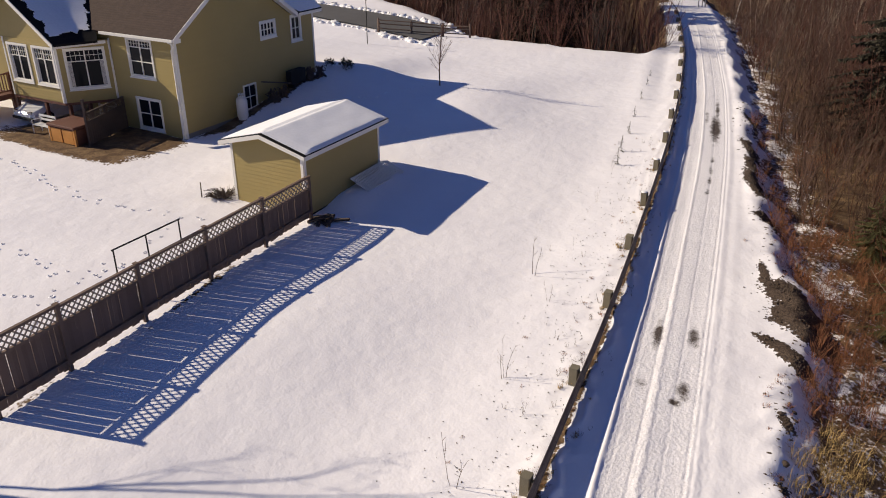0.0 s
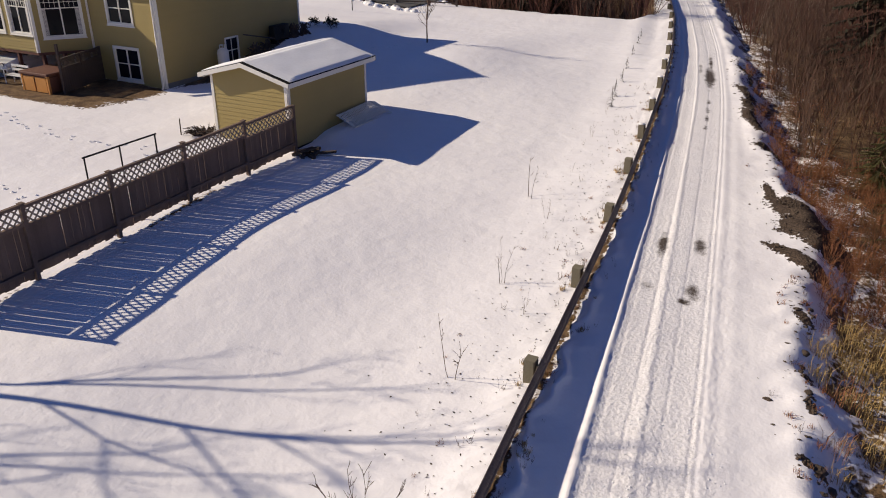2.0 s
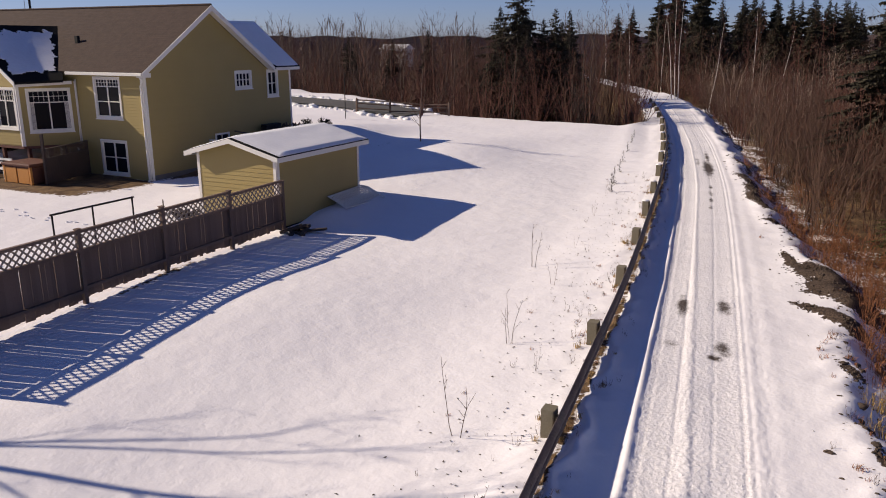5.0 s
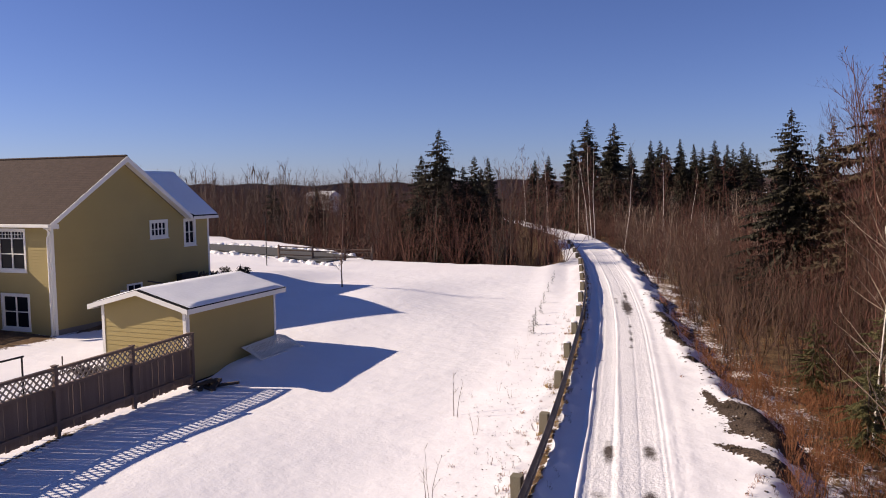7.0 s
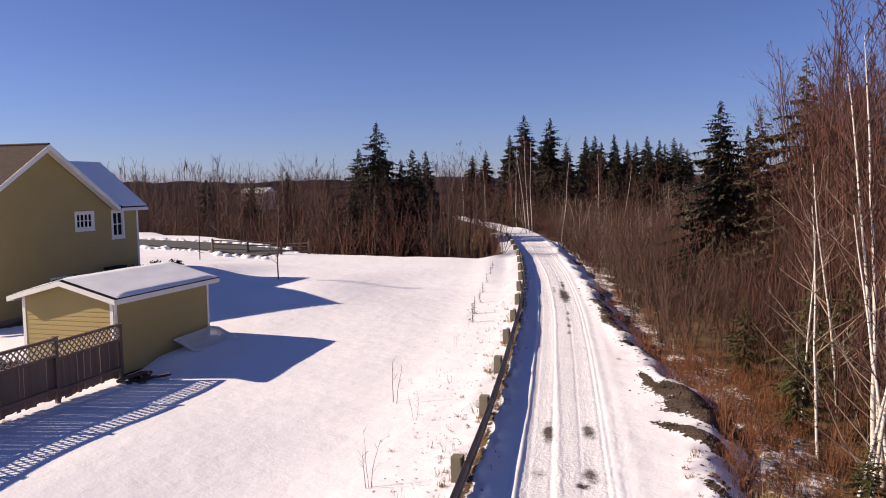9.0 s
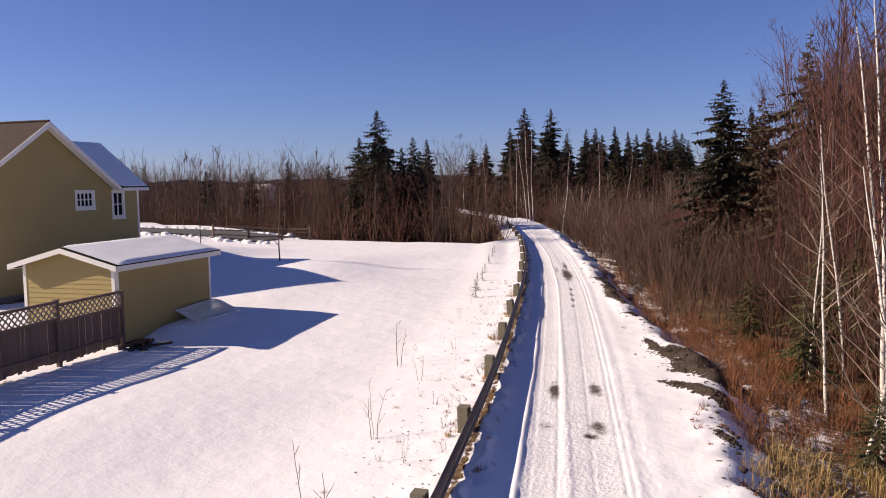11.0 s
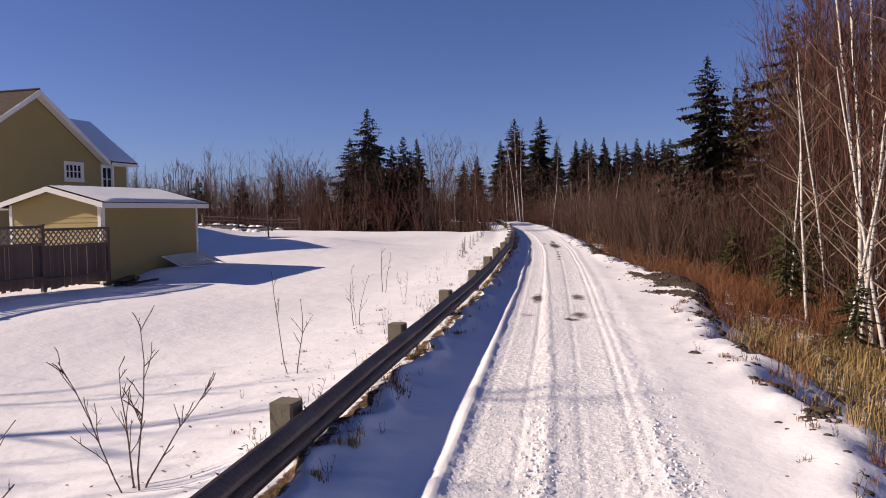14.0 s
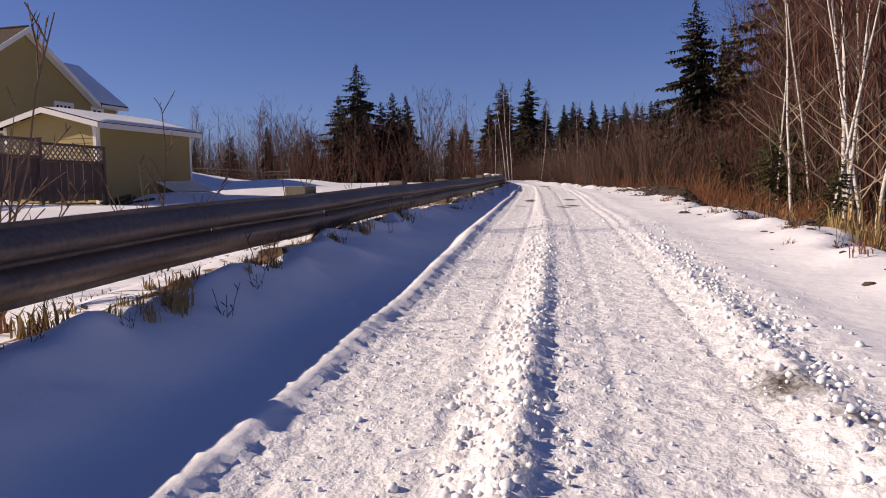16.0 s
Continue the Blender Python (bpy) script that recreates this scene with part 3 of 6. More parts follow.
# ---- walls, windows and roofs ----
class Plane:
    """An upright plane with a way along it (u) and a way out of it (n)."""

    def __init__(self, x, y, ux, uy):
        self.p, self.u = Vector((x, y, 0)), Vector((ux, uy, 0)).normalized()
        self.n = Vector((self.u.y, -self.u.x, 0))

    def at(self, u, n, z):
        return self.p + self.u * u + self.n * n + Vector((0, 0, z))

    def box(self, s, u0, u1, n0, n1, z0, z1):
        return s.add([self.at(u, n, z) for z in (z0, z1) for u, n in ((u0, n0), (u1, n0), (u1, n1), (u0, n1))],
                     [(0, 1, 2, 3), (7, 6, 5, 4), (0, 4, 5, 1), (1, 5, 6, 2), (2, 6, 7, 3), (3, 7, 4, 0)])


def wall_core(plane, u0, u1, z0, z1, holes, thick=0.16):
    us, zs = {u0, u1}, {z0, z1}
    for a, b, c, d in holes:
        us |= {a, b}; zs |= {c, d}
    us, zs, s = sorted(us), sorted(zs), Shape()
    for a, b in zip(us, us[1:]):
        for c, d in zip(zs, zs[1:]):
            if not any(h[0] < (a + b) / 2 < h[1] and h[2] < (c + d) / 2 < h[3] for h in holes):
                plane.box(s, a, b, -thick, 0, c, d)
    return s


def siding(plane, span, z0, z1, holes, parent, course=0.125):
    """Lapped boards, one by one; span(z) gives where the wall begins and ends at a height."""
    z = z0
    while z < z1 - 0.02:
        top = min(z + course, z1)
        a, b = span((z + top) / 2)
        cuts = [(a, b)]
        for h in holes:
            if h[2] < top - 0.01 and h[3] > z + 0.01:
                cuts = [q for p, q2 in cuts for q in ((p, min(q2, h[0])), (max(p, h[1]), q2)) if q[1] - q[0] > 0.03]
        for p, q in cuts:
            if q - p > 0.05:
                s = Shape()
                s.add([plane.at(u, n, h) for u in (p, q) for n, h in ((0.002, z), (0.022, z), (0.008, top + 0.004), (0.002, top + 0.004))],
                      [(0, 1, 2, 3), (7, 6, 5, 4), (0, 4, 5, 1), (1, 5, 6, 2), (2, 6, 7, 3), (3, 7, 4, 0)])
                part("siding_board", s, SIDING, parent)
        z = top


def build_window(plane, u0, u1, z0, z1, parent, cols=2, transom=0.0, grid=0, curtain=False, trim=0.1, middle=False):
    """A framed window with panes; transom: the share at the top that is split into small lights."""
    s = Shape()
    for a, b, c, d in ((u0 - trim, u1 + trim, z1, z1 + trim), (u0 - trim, u1 + trim, z0 - trim, z0), (u0 - trim, u0, z0, z1), (u1, u1 + trim, z0, z1)):
        plane.box(s, a, b, -0.12, 0.045, c, d)
    win = part("window", s, TRIM, parent, "white-framed window with dark panes", bevel=0.006)
    s = Shape()
    plane.box(s, u0 - trim - 0.03, u1 + trim + 0.03, 0.0, 0.075, z0 - trim - 0.035, z0 - trim)
    part("sill", s, TRIM, win)
    zt = z1 - transom * (z1 - z0)
    w = (u1 - u0) / cols
    bars = Shape()
    for i in range(cols):
        a, b = u0 + i * w, u0 + (i + 1) * w
        for c, d in ((z0, z0 + 0.04), (z1 - 0.04, z1)):
            plane.box(bars, a + 0.028, b - 0.028, -0.06, 0.0, c, d)
        for q in ((a, b) if i == cols - 1 else (a,)):
            plane.box(bars, max(u0, q - 0.028), min(u1, q + 0.028), -0.06, 0.004, z0, z1)
        if transom:
            plane.box(bars, a + 0.028, b - 0.028, -0.06, 0.002, zt - 0.02, zt + 0.02)
            for j in range(1, grid + 1):
                m = a + (b - a) * j / (grid + 1)
                plane.box(bars, m - 0.007, m + 0.007, -0.05, -0.005, zt, z1)
            plane.box(bars, a, b, -0.05, -0.005, (zt + z1) / 2 - 0.01, (zt + z1) / 2 + 0.01)
        mid = z0 + (zt - z0) * 0.5
        if not transom or middle:
            plane.box(bars, a + 0.028, b - 0.028, -0.055, 0.0, mid - 0.02, mid + 0.02)
    part("sash", bars, TRIM, win)
    for i in range(cols):
        s = Shape()
        plane.box(s, u0 + i * w, u0 + (i + 1) * w, -0.05, -0.035, z0, z1)
        part("pane", s, PANE, win, "dark reflecting glass")
    if curtain:
        for a, b in ((u0 + 0.03, u0 + 0.12 * (u1 - u0)), (u1 - 0.12 * (u1 - u0), u1 - 0.03)):
            s = Shape()
            for q in range(4):
                plane.box(s, a + (b - a) * q / 4, a + (b - a) * (q + 0.8) / 4, -0.034, -0.031 + 0.004 * (q % 2), z0 + 0.05, zt)
            part("curtain", s, CURTAIN, win, "pale drawn-back curtain")
    return win


def slab(corners, thick):
    """A roof plane: four corners, pushed down square to itself."""
    c = [Vector(p) for p in corners]
    n = (c[1] - c[0]).cross(c[3] - c[0]).normalized()
    if n.z < 0:
        n = -n
    return Shape().prism([tuple(p - n * thick) for p in c], tuple(n * thick)), n


def warped_slab(corners, thick, cells=14):
    """A roof plane whose four corners need not lie in one plane."""
    c = [Vector(p) for p in corners]
    s = Shape()
    for dz in (0.0, -thick):
        for i in range(cells + 1):
            for j in range(cells + 1):
                u, v = i / cells, j / cells
                s.v.append(tuple((c[0] * (1 - u) + c[1] * u) * (1 - v) + (c[3] * (1 - u) + c[2] * u) * v + Vector((0, 0, dz))))
    m, k = cells + 1, (cells + 1) ** 2
    for i in range(cells):
        for j in range(cells):
            q = (i * m + j, (i + 1) * m + j, (i + 1) * m + j + 1, i * m + j + 1)
            s.f += [q, tuple(a + k for a in q[::-1])]
    rim = [i * m for i in range(cells)] + [cells * m + j for j in range(cells)] + [i * m + cells for i in range(cells, 0, -1)] + list(range(cells, 0, -1))
    s.f += [(a, a + k, b + k, b) for a, b in zip(rim, rim[1:] + rim[:1])]
    return s


def snow_sheet(corners, n, thick, seed, cells=26, hole=0.0, rag=1.0):
    """An uneven blanket of snow on a roof plane; hole: how much of it has slid or melted away towards its edges."""
    c = [Vector(p) for p in corners]
    rng = random.Random(seed)
    s = Shape()
    pts = {}
    for i in range(cells + 1):
        for j in range(cells + 1):
            u, v = i / cells, j / cells
            p = (c[0] * (1 - u) + c[1] * u) * (1 - v) + (c[3] * (1 - u) + c[2] * u) * v
            edge = min(u, 1 - u, v, 1 - v)
            h = thick * min(1.0, 0.25 + edge * 9) * (1 + 0.15 * noise.noise(p * 1.7 + Vector((seed, 0, 0))))
            pts[i, j] = (p + n * h, p + n * 0.004, edge + rag * (0.16 * noise.noise(p * 2.6 + Vector((0, seed, 0))) + 0.10 * noise.noise(p * 7.0)))
    live = {(i, j) for i in range(cells) for j in range(cells) if hole == 0 or pts[i, j][2] > hole}
    for i, j in live:
        q = [pts[a][0] for a in ((i, j), (i + 1, j), (i + 1, j + 1), (i, j + 1))]
        b = [pts[a][1] for a in ((i, j), (i + 1, j), (i + 1, j + 1), (i, j + 1))]
        s.add(q, [(0, 1, 2, 3)])
        for (di, dj), (a, e) in (((0, -1), (0, 1)), ((1, 0), (1, 2)), ((0, 1), (2, 3)), ((-1, 0), (3, 0))):
            if (i + di, j + dj) not in live:
                s.add([q[a], q[e], b[e], b[a]], [(3, 2, 1, 0)])
    return s


# ---- shed ----
def build_shed():
    x0, x1, y0, y1, eave, ridge, xm = -19.70, -16.42, 21.46, 26.26, 2.46, 2.90, -18.06
    base = 0.02
    root = thing("garden_shed", (xm, 24, base), "ochre clapboard shed with white trim and snowy gable roof", "shed")
    front, side, left, back = Plane(x0, y0, 1, 0), Plane(x1, y0, 0, 1), Plane(x0, y1, 0, -1), Plane(x1, y1, -1, 0)
    w, dp = x1 - x0, y1 - y0
    for name, pl, ln in (("front_wall", front, w), ("back_wall", back, w)):
        s = Shape().prism([tuple(pl.at(u, -0.14, z)) for u, z in ((0, base), (ln, base), (ln, eave), (ln / 2, ridge), (0, eave))], tuple(pl.n * 0.14))
        part(name, s, SIDING, root)
    for name, pl in (("side_wall", side), ("side_wall", left)):
        part(name, wall_core(pl, 0, dp, base, eave, []), SIDING, root)
    rise = (ridge - eave) / (w / 2)
    siding(front, lambda z: (max(0.0, (z - eave) / rise) + 0.1, w - max(0.0, (z - eave) / rise) - 0.1), base + 0.15, ridge - 0.05, [], root, 0.145)
    siding(side, lambda z: (0.1, dp - 0.1), base + 0.15, eave, [], root, 0.145)
    for pl, ln in ((front, w), (side, dp), (left, dp)):
        for u in (0.0, ln - 0.11):
            s = Shape()
            pl.box(s, u, u + 0.11, 0.0, 0.032, base + 0.1, eave)
            part("corner_board", s, TRIM, root)
    s = Shape()
    s.box(x0 - 0.03, y0 - 0.03, base - 0.5, x1 + 0.03, y1 + 0.03, base + 0.12)
    part("skirt", s, DARK_SHINGLE, root, "dark base skirting")
    o = 0.3
    lo = eave - 0.3 * rise * 0.9 + 0.10
    pitch = (ridge + 0.1 - lo) / (xm - x0 + o)
    for sgn, xe in ((1, x1 + o), (-1, x0 - o)):
        c = [(xe, y0 - o, lo), (xe, y1 + o, lo), (xm, y1 + o, ridge + 0.1), (xm, y0 - o, ridge + 0.1)]
        sh, n = slab(c, 0.07)
        part("roof_slope", sh, DARK_SHINGLE, root, "dark roof edge")
        inset = [(xe - sgn * 0.04, y0 - o + 0.16, lo + 0.04 * pitch), (xe - sgn * 0.04, y1 + o - 0.04, lo + 0.04 * pitch), (xm, y1 + o - 0.04, ridge + 0.1), (xm, y0 - o + 0.16, ridge + 0.1)]
        part("snow_blanket", snow_sheet(inset, n, 0.075, 3 + sgn), SNOW, root, "smooth snow on the roof", smooth=True)
        s = Shape()
        s.box(min(xe, xe - sgn * 0.03), y0 - o, lo - 0.17, max(xe, xe - sgn * 0.03), y1 + o, lo - 0.015)
        part("fascia", s, TRIM, root)
        for ye in (y0 - o, y1 + o):
            s = Shape()
            t = 0.03 if ye < y1 else -0.03
            s.prism([(xe, ye - t * 0.2, lo - 0.16), (xm, ye - t * 0.2, ridge - 0.07), (xm, ye - t * 0.2, ridge + 0.085), (xe, ye - t * 0.2, lo - 0.01)], (0, t, 0))
            part("bargeboard", s, TRIM, root)
        s = Shape()
        s.box(min(xe - sgn * 0.03, xe - sgn * 0.27), y0 - o + 0.03, lo - 0.13, max(xe - sgn * 0.03, xe - sgn * 0.27), y1 + o - 0.03, lo - 0.115)
        part("soffit", s, TRIM, root)


build_shed()


# ---- house ----
def build_house():
    X, Y0, Y1, Y2, XL = -26.70, 25.95, 34.0, 35.9, -45.0
    low, eave, ym, ridge = -0.05, 4.69, 29.95, 7.57
    root = thing("house", (-35, 30, low), "ochre two-storey house with white trim and brown shingle roof", "house")
    gable, front = Plane(X, Y0, 0, 1), Plane(XL, Y0, 1, 0)
    # gable wall towards the trail
    holes = [(31.69 - Y0, 32.68 - Y0, 3.87, 4.52), (34.07 - Y0, 34.73 - Y0, 3.36, 4.5), (30.05 - Y0, 30.85 - Y0, 0.35, 1.72)]
    part("gable_wall", wall_core(gable, 0, Y2 - Y0, low, eave, holes), SIDING, root)
    rise = (ridge - eave) / (ym - Y0 + 0.3)
    s = Shape().prism([tuple(gable.at(u, -0.14, z)) for u, z in ((0, eave), (Y1 - Y0, eave), (ym - Y0, ridge - 0.22))], tuple(gable.n * 0.14))
    part("gable_peak", s, SIDING, root)
    top = lambda z: (0.12 + max(0.0, (z - eave) / (ridge - 0.22 - eave) * (ym - Y0)), (Y2 - Y0 - 0.12) if z < eave else (Y1 - Y0) - (z - eave) / (ridge - 0.22 - eave) * (Y1 - ym) - 0.12)
    siding(gable, top, low + 0.45, ridge - 0.45, [(h[0] - 0.1, h[1] + 0.1, h[2] - 0.1, h[3] + 0.1) for h in holes], root, 0.15)
    build_window(gable, *holes[0], root, cols=4, trim=0.12)
    build_window(gable, *holes[1], root, cols=2, trim=0.12)
    h = holes[2]
    s = Shape()
    for a, b, c, d in ((h[0] - 0.08, h[1] + 0.08, h[3], h[3] + 0.08), (h[0] - 0.08, h[0], h[2], h[3]), (h[1], h[1] + 0.08, h[2], h[3]), (h[0], h[1], h[2], h[2] + 0.25)):
        gable.box(s, a, b, -0.1, 0.04, c, d)
    door = part("door", s, TRIM, root, "small white glazed cellar door")
    s = Shape(); gable.box(s, h[0], h[1], -0.05, -0.03, h[2] + 0.25, h[3])
    part("pane", s, PANE, door)
    s = Shape(); gable.box(s, (h[0] + h[1]) / 2 - 0.02, (h[0] + h[1]) / 2 + 0.02, -0.04, 0.0, h[2] + 0.25, h[3]); gable.box(s, h[0], h[1], -0.04, 0.0, 1.14, 1.18)
    part("muntin", s, TRIM, door)
    s = Shape(); gable.box(s, 0, Y2 - Y0, 0.0, 0.03, low - 0.4, low + 0.45)
    part("foundation", s, CONCRETE, root, "grey concrete foundation")
    # front wall with its two stacked windows; third hole added to darken the carport
    U = lambda x: x - XL
    holes = [(U(-29.55), U(-28.14), 2.85, 4.45), (U(-29.49), U(-28.08), 0.41, 1.75), (U(-38.6), U(-32.8), low - 0.2, 1.47)]
    part("front_wall", wall_core(front, 0, X - XL, low - 0.2, eave, holes), SIDING, root)
    siding(front, lambda z: (U(-30.75), X - XL - 0.12), low + 0.1, eave - 0.02, [(h[0] - 0.1, h[1] + 0.1, h[2] - 0.1, h[3] + 0.1) for h in holes], root)
    build_window(front, *holes[0], root, cols=2, transom=0.2, grid=3, middle=True)
    build_window(front, *holes[1], root, cols=2)
    for pl, u in ((gable, 0.0), (front, X - XL - 0.13)):
        s = Shape(); pl.box(s, u, u + 0.13, 0.0, 0.035, low + 0.05, eave)
        part("corner_board", s, TRIM, root)
    s = Shape(); gable.box(s, Y2 - Y0 - 0.12, Y2 - Y0, 0.0, 0.035, low + 0.05, eave)
    part("corner_board", s, TRIM, root)
    s = Shape().tube([(X + 0.1, Y0 - 0.3, 4.6), (X + 0.06, Y0 - 0.08, 4.4), (X - 0.1, Y0 - 0.06, 4.2), (X - 0.1, Y0 - 0.06, 0.25), (X - 0.02, Y0 - 0.2, 0.17)], [0.04] * 5, 6, True)
    part("downspout", s, TRIM, root, smooth=True)
    s = Shape().tube([(-30.7, Y0 - 0.07, 4.4), (-30.78, Y0 - 0.07, 1.7)], [0.035] * 2, 6, True)
    part("downspout", s, TRIM, root, smooth=True)
    s = Shape().box(XL, Y2 - 0.15, low, X - 0.16, Y2, eave).box(XL, Y0 + 0.16, low, XL + 0.15, Y2 - 0.15, eave)
    part("back_wall", s, SIDING, root)
    # main roof
    xr = X + 0.36
    ze = eave + 0.06
    fr = [(XL - 0.3, Y0 - 0.32, ze), (xr, Y0 - 0.32, ze), (xr, ym, ridge), (XL - 0.3, ym, ridge)]
    sh, n = slab(fr, 0.12)
    part("roof_slope", sh, SHINGLE, root, "brown shingle slope, bare of snow")
    yb = Y1 + 0.22
    sh, n = slab([(xr, yb, ze), (XL - 0.3, yb, ze), (XL - 0.3, ym, ridge), (xr, ym, ridge)], 0.12)
    part("roof_slope", sh, SHINGLE, root)
    slope = (ridge - ze) / (ym - Y0 + 0.32)
    rows = Shape()
    k, dz = 0, 0.145
    while k * dz * 0.82 < ym - Y0 + 0.2:
        yy = Y0 - 0.32 + k * dz * 0.82
        zz = ze + (yy - Y0 + 0.32) * slope
        rows.prism([(XL - 0.3, yy, zz + 0.001), (XL - 0.3, yy + 0.02, zz + 0.02 * slope + 0.011), (XL - 0.3, yy + dz * 0.82, zz + dz * 0.82 * slope + 0.001)], (xr - XL + 0.3, 0, 0))
        k += 1
    tagged(part("shingle_cover", rows, SHINGLE, root), kind="stuff")
    for ya, yc, za in ((Y0 - 0.32, ym, ze), (yb, ym, ze)):
        s = Shape().prism([(xr, ya, za - 0.2), (xr, yc, ridge - 0.24), (xr, yc, ridge + 0.005), (xr, ya, za + 0.005)], (0.035, 0, 0))
        part("bargeboard", s, TRIM, root)
        s = Shape().prism([(X, ya, za - 0.17), (X, yc, ridge - 0.19), (X, yc, ridge - 0.16), (X, ya, za - 0.14)], (xr - X, 0, 0))
        part("soffit", s, TRIM, root)
    s = Shape().box(-30.9, Y0 - 0.40, ze - 0.14, xr, Y0 - 0.32, ze - 0.01)
    part("gutter", s, TRIM, root, bevel=0.01)
    # return of the eave at the gable's feet
    s = Shape().box(X, Y0 - 0.32, ze - 0.2, xr, Y0 + 0.12, ze - 0.02)
    part("eave_return", s, TRIM, root)
    # wing behind, with a snowy slope towards the trail
    xw, zw, xe = -29.2, 7.02, X + 0.4
    c = [(xe, 34.3, eave + 0.06), (xe, Y2 + 0.35, eave + 0.06), (xw, Y2 + 0.45, zw), (xw, 30.6, zw)]
    sh, n = slab(c, 0.12)
    part("wing_roof", sh, DARK_SHINGLE, root)
    inner = [(xe - 0.04, 34.4, eave + 0.09), (xe - 0.04, Y2 + 0.31, eave + 0.09), (xw, Y2 + 0.41, zw), (xw, 30.7, zw)]
    part("snow_blanket", snow_sheet(inner, n, 0.05, 11), SNOW, root, "shaded snow on the roof", smooth=True)
    sh, n = slab([(xw - 3.4, Y2 + 0.35, eave + 0.06), (xw - 3.4, 32.6, eave + 0.06), (xw, 30.6, zw), (xw, Y2 + 0.45, zw)], 0.12)
    part("wing_roof", sh, DARK_SHINGLE, root)
    s = Shape().box(xe - 0.03, 34.3, eave - 0.12, xe, Y2 + 0.35, eave + 0.03).box(X, 34.3, eave - 0.12, xe - 0.03, Y2 + 0.33, eave - 0.1)
    part("fascia", s, TRIM, root)
    s = Shape().prism([(X, Y2 - 0.16, eave), (xw, Y2 - 0.16, zw - 0.15), (xw - 3.0, Y2 - 0.16, eave)], (0, 0.14, 0))
    part("wing_gable", s, SIDING, root)
    # great room that juts out above the carport
    A, B, C, D = (-30.75, Y0), (-32.2, 24.1), (-35.8, 24.1), (-37.3, Y0)
    zf, zt = 1.58, 4.32
    faces = [Plane(*B, A[0] - B[0], A[1] - B[1]), Plane(*C, 1, 0), Plane(*D, C[0] - D[0], C[1] - D[1])]
    lens = [math.hypot(A[0] - B[0], A[1] - B[1]), B[0] - C[0], math.hypot(C[0] - D[0], C[1] - D[1])]
    openings = [[(0.42, 1.98, 2.25, 3.95)], [(2.12, 3.4, 2.4, 4.0), (0.35, 1.63, 2.4, 4.0)], []]
    for pl, ln, hs in zip(faces, lens, openings):
        part("bay_wall", wall_core(pl, 0, ln, zf, zt, hs), SIDING, root)
        siding(pl, lambda z, ln=ln: (0.07, ln - 0.07), zf + 0.05, zt - 0.05, [(h[0] - 0.1, h[1] + 0.1, h[2] - 0.1, h[3] + 0.1) for h in hs], root)
        for u in (0, ln - 0.09):
            s = Shape(); pl.box(s, u, u + 0.09, 0.0, 0.03, zf, zt)
            part("corner_board", s, TRIM, root)
        for h in hs:
            build_window(pl, *h, root, cols=2, transom=0.3, grid=3, curtain=True)
    s = Shape().prism([(A[0], A[1], zf - 0.12), (B[0], B[1], zf - 0.12), (C[0], C[1], zf - 0.12), (D[0], D[1], zf - 0.12)], (0, 0, 0.12))
    part("bay_floor", s, BROWN_PAINT, root)
    xm2, zr = -34.9, 6.72
    s = Shape().prism([(B[0] + 0.1, 24.16, zt), (-37.6, 24.16, zt), (xm2, 24.16, zr - 0.25)], (0, 0.14, 0))
    part("bay_gable", s, SIDING, root)
    pl = Plane(-37.6, 24.16, 1, 0)
    siding(pl, lambda z: ((z - zt) / (zr - 0.25 - zt) * (xm2 + 37.6) + 0.1, B[0] + 37.6 - (z - zt) / (zr - 0.25 - zt) * (B[0] - xm2) - 0.1), zt, zr - 0.4, [], root)
    ys = lambda z: Y0 - 0.32 + (z - ze) / slope
    for sgn, xb, xo in ((1, -32.1, -30.65), (-1, -37.7, -39.2)):
        zo = zt - 0.02
        c = [(xb + sgn * 0.4, 23.7, zo + 0.05), (xo, ys(zo) + 0.3, zo + 0.1), (xm2, ys(zr) + 0.15, zr), (xm2, 23.7, zr)]
        n = (Vector(c[1]) - Vector(c[0])).cross(Vector(c[3]) - Vector(c[0])).normalized()
        n = n if n.z > 0 else -n
        part("bay_roof", warped_slab(c, 0.1), DARK_SHINGLE, root, "dark shingles showing round melting snow")
        if sgn > 0:
            part("snow_blanket", snow_sheet([c[0], c[1], c[2], c[3]], n, 0.03, 21, 64, hole=0.13, rag=0.42), SNOW, root, "ragged shaded snow on the roof", smooth=True)
        s = Shape().prism([(xb + sgn * 0.4, 23.67, zo - 0.14), (xm2, 23.67, zr - 0.2), (xm2, 23.67, zr + 0.01), (xb + sgn * 0.4, 23.67, zo + 0.06)], (0, 0.035, 0))
        part("bargeboard", s, TRIM, root)
        s = Shape().beam((xb + sgn * 0.26, 23.72, zo - 0.1), (xo, Y0 - 0.3, zo - 0.02), 0.05, 0.14)
        part("gutter", s, TRIM, root)
    for px, py in ((-32.1, 24.25), (-33.7, 24.2), (-35.9, 24.25), (-31.6, 24.95)):
        s = Shape().box(px - 0.07, py - 0.07, height(px, py) - 0.2, px + 0.07, py + 0.07, zf - 0.1)
        part("carport_post", s, BROWN_PAINT, root)
    hs = (U(-32.2), U(-31.1), 0.7, 1.5)
    build_window(Plane(XL, Y0 - 0.012, 1, 0), *hs, root, cols=2, trim=0.07)
    # roof fittings
    s = Shape().lathe(-38.6, 30.05, [(0.06, ridge - 0.05), (0.06, ridge + 0.75), (0.075, ridge + 0.76), (0.075, ridge + 0.8)], 8)
    part("vent_pipe", s, BLACK, root)
    s = Shape().tube([(-39.0, 30.05, ridge - 0.1), (-39.0, 30.05, ridge + 1.3)], [0.012, 0.012], 5)
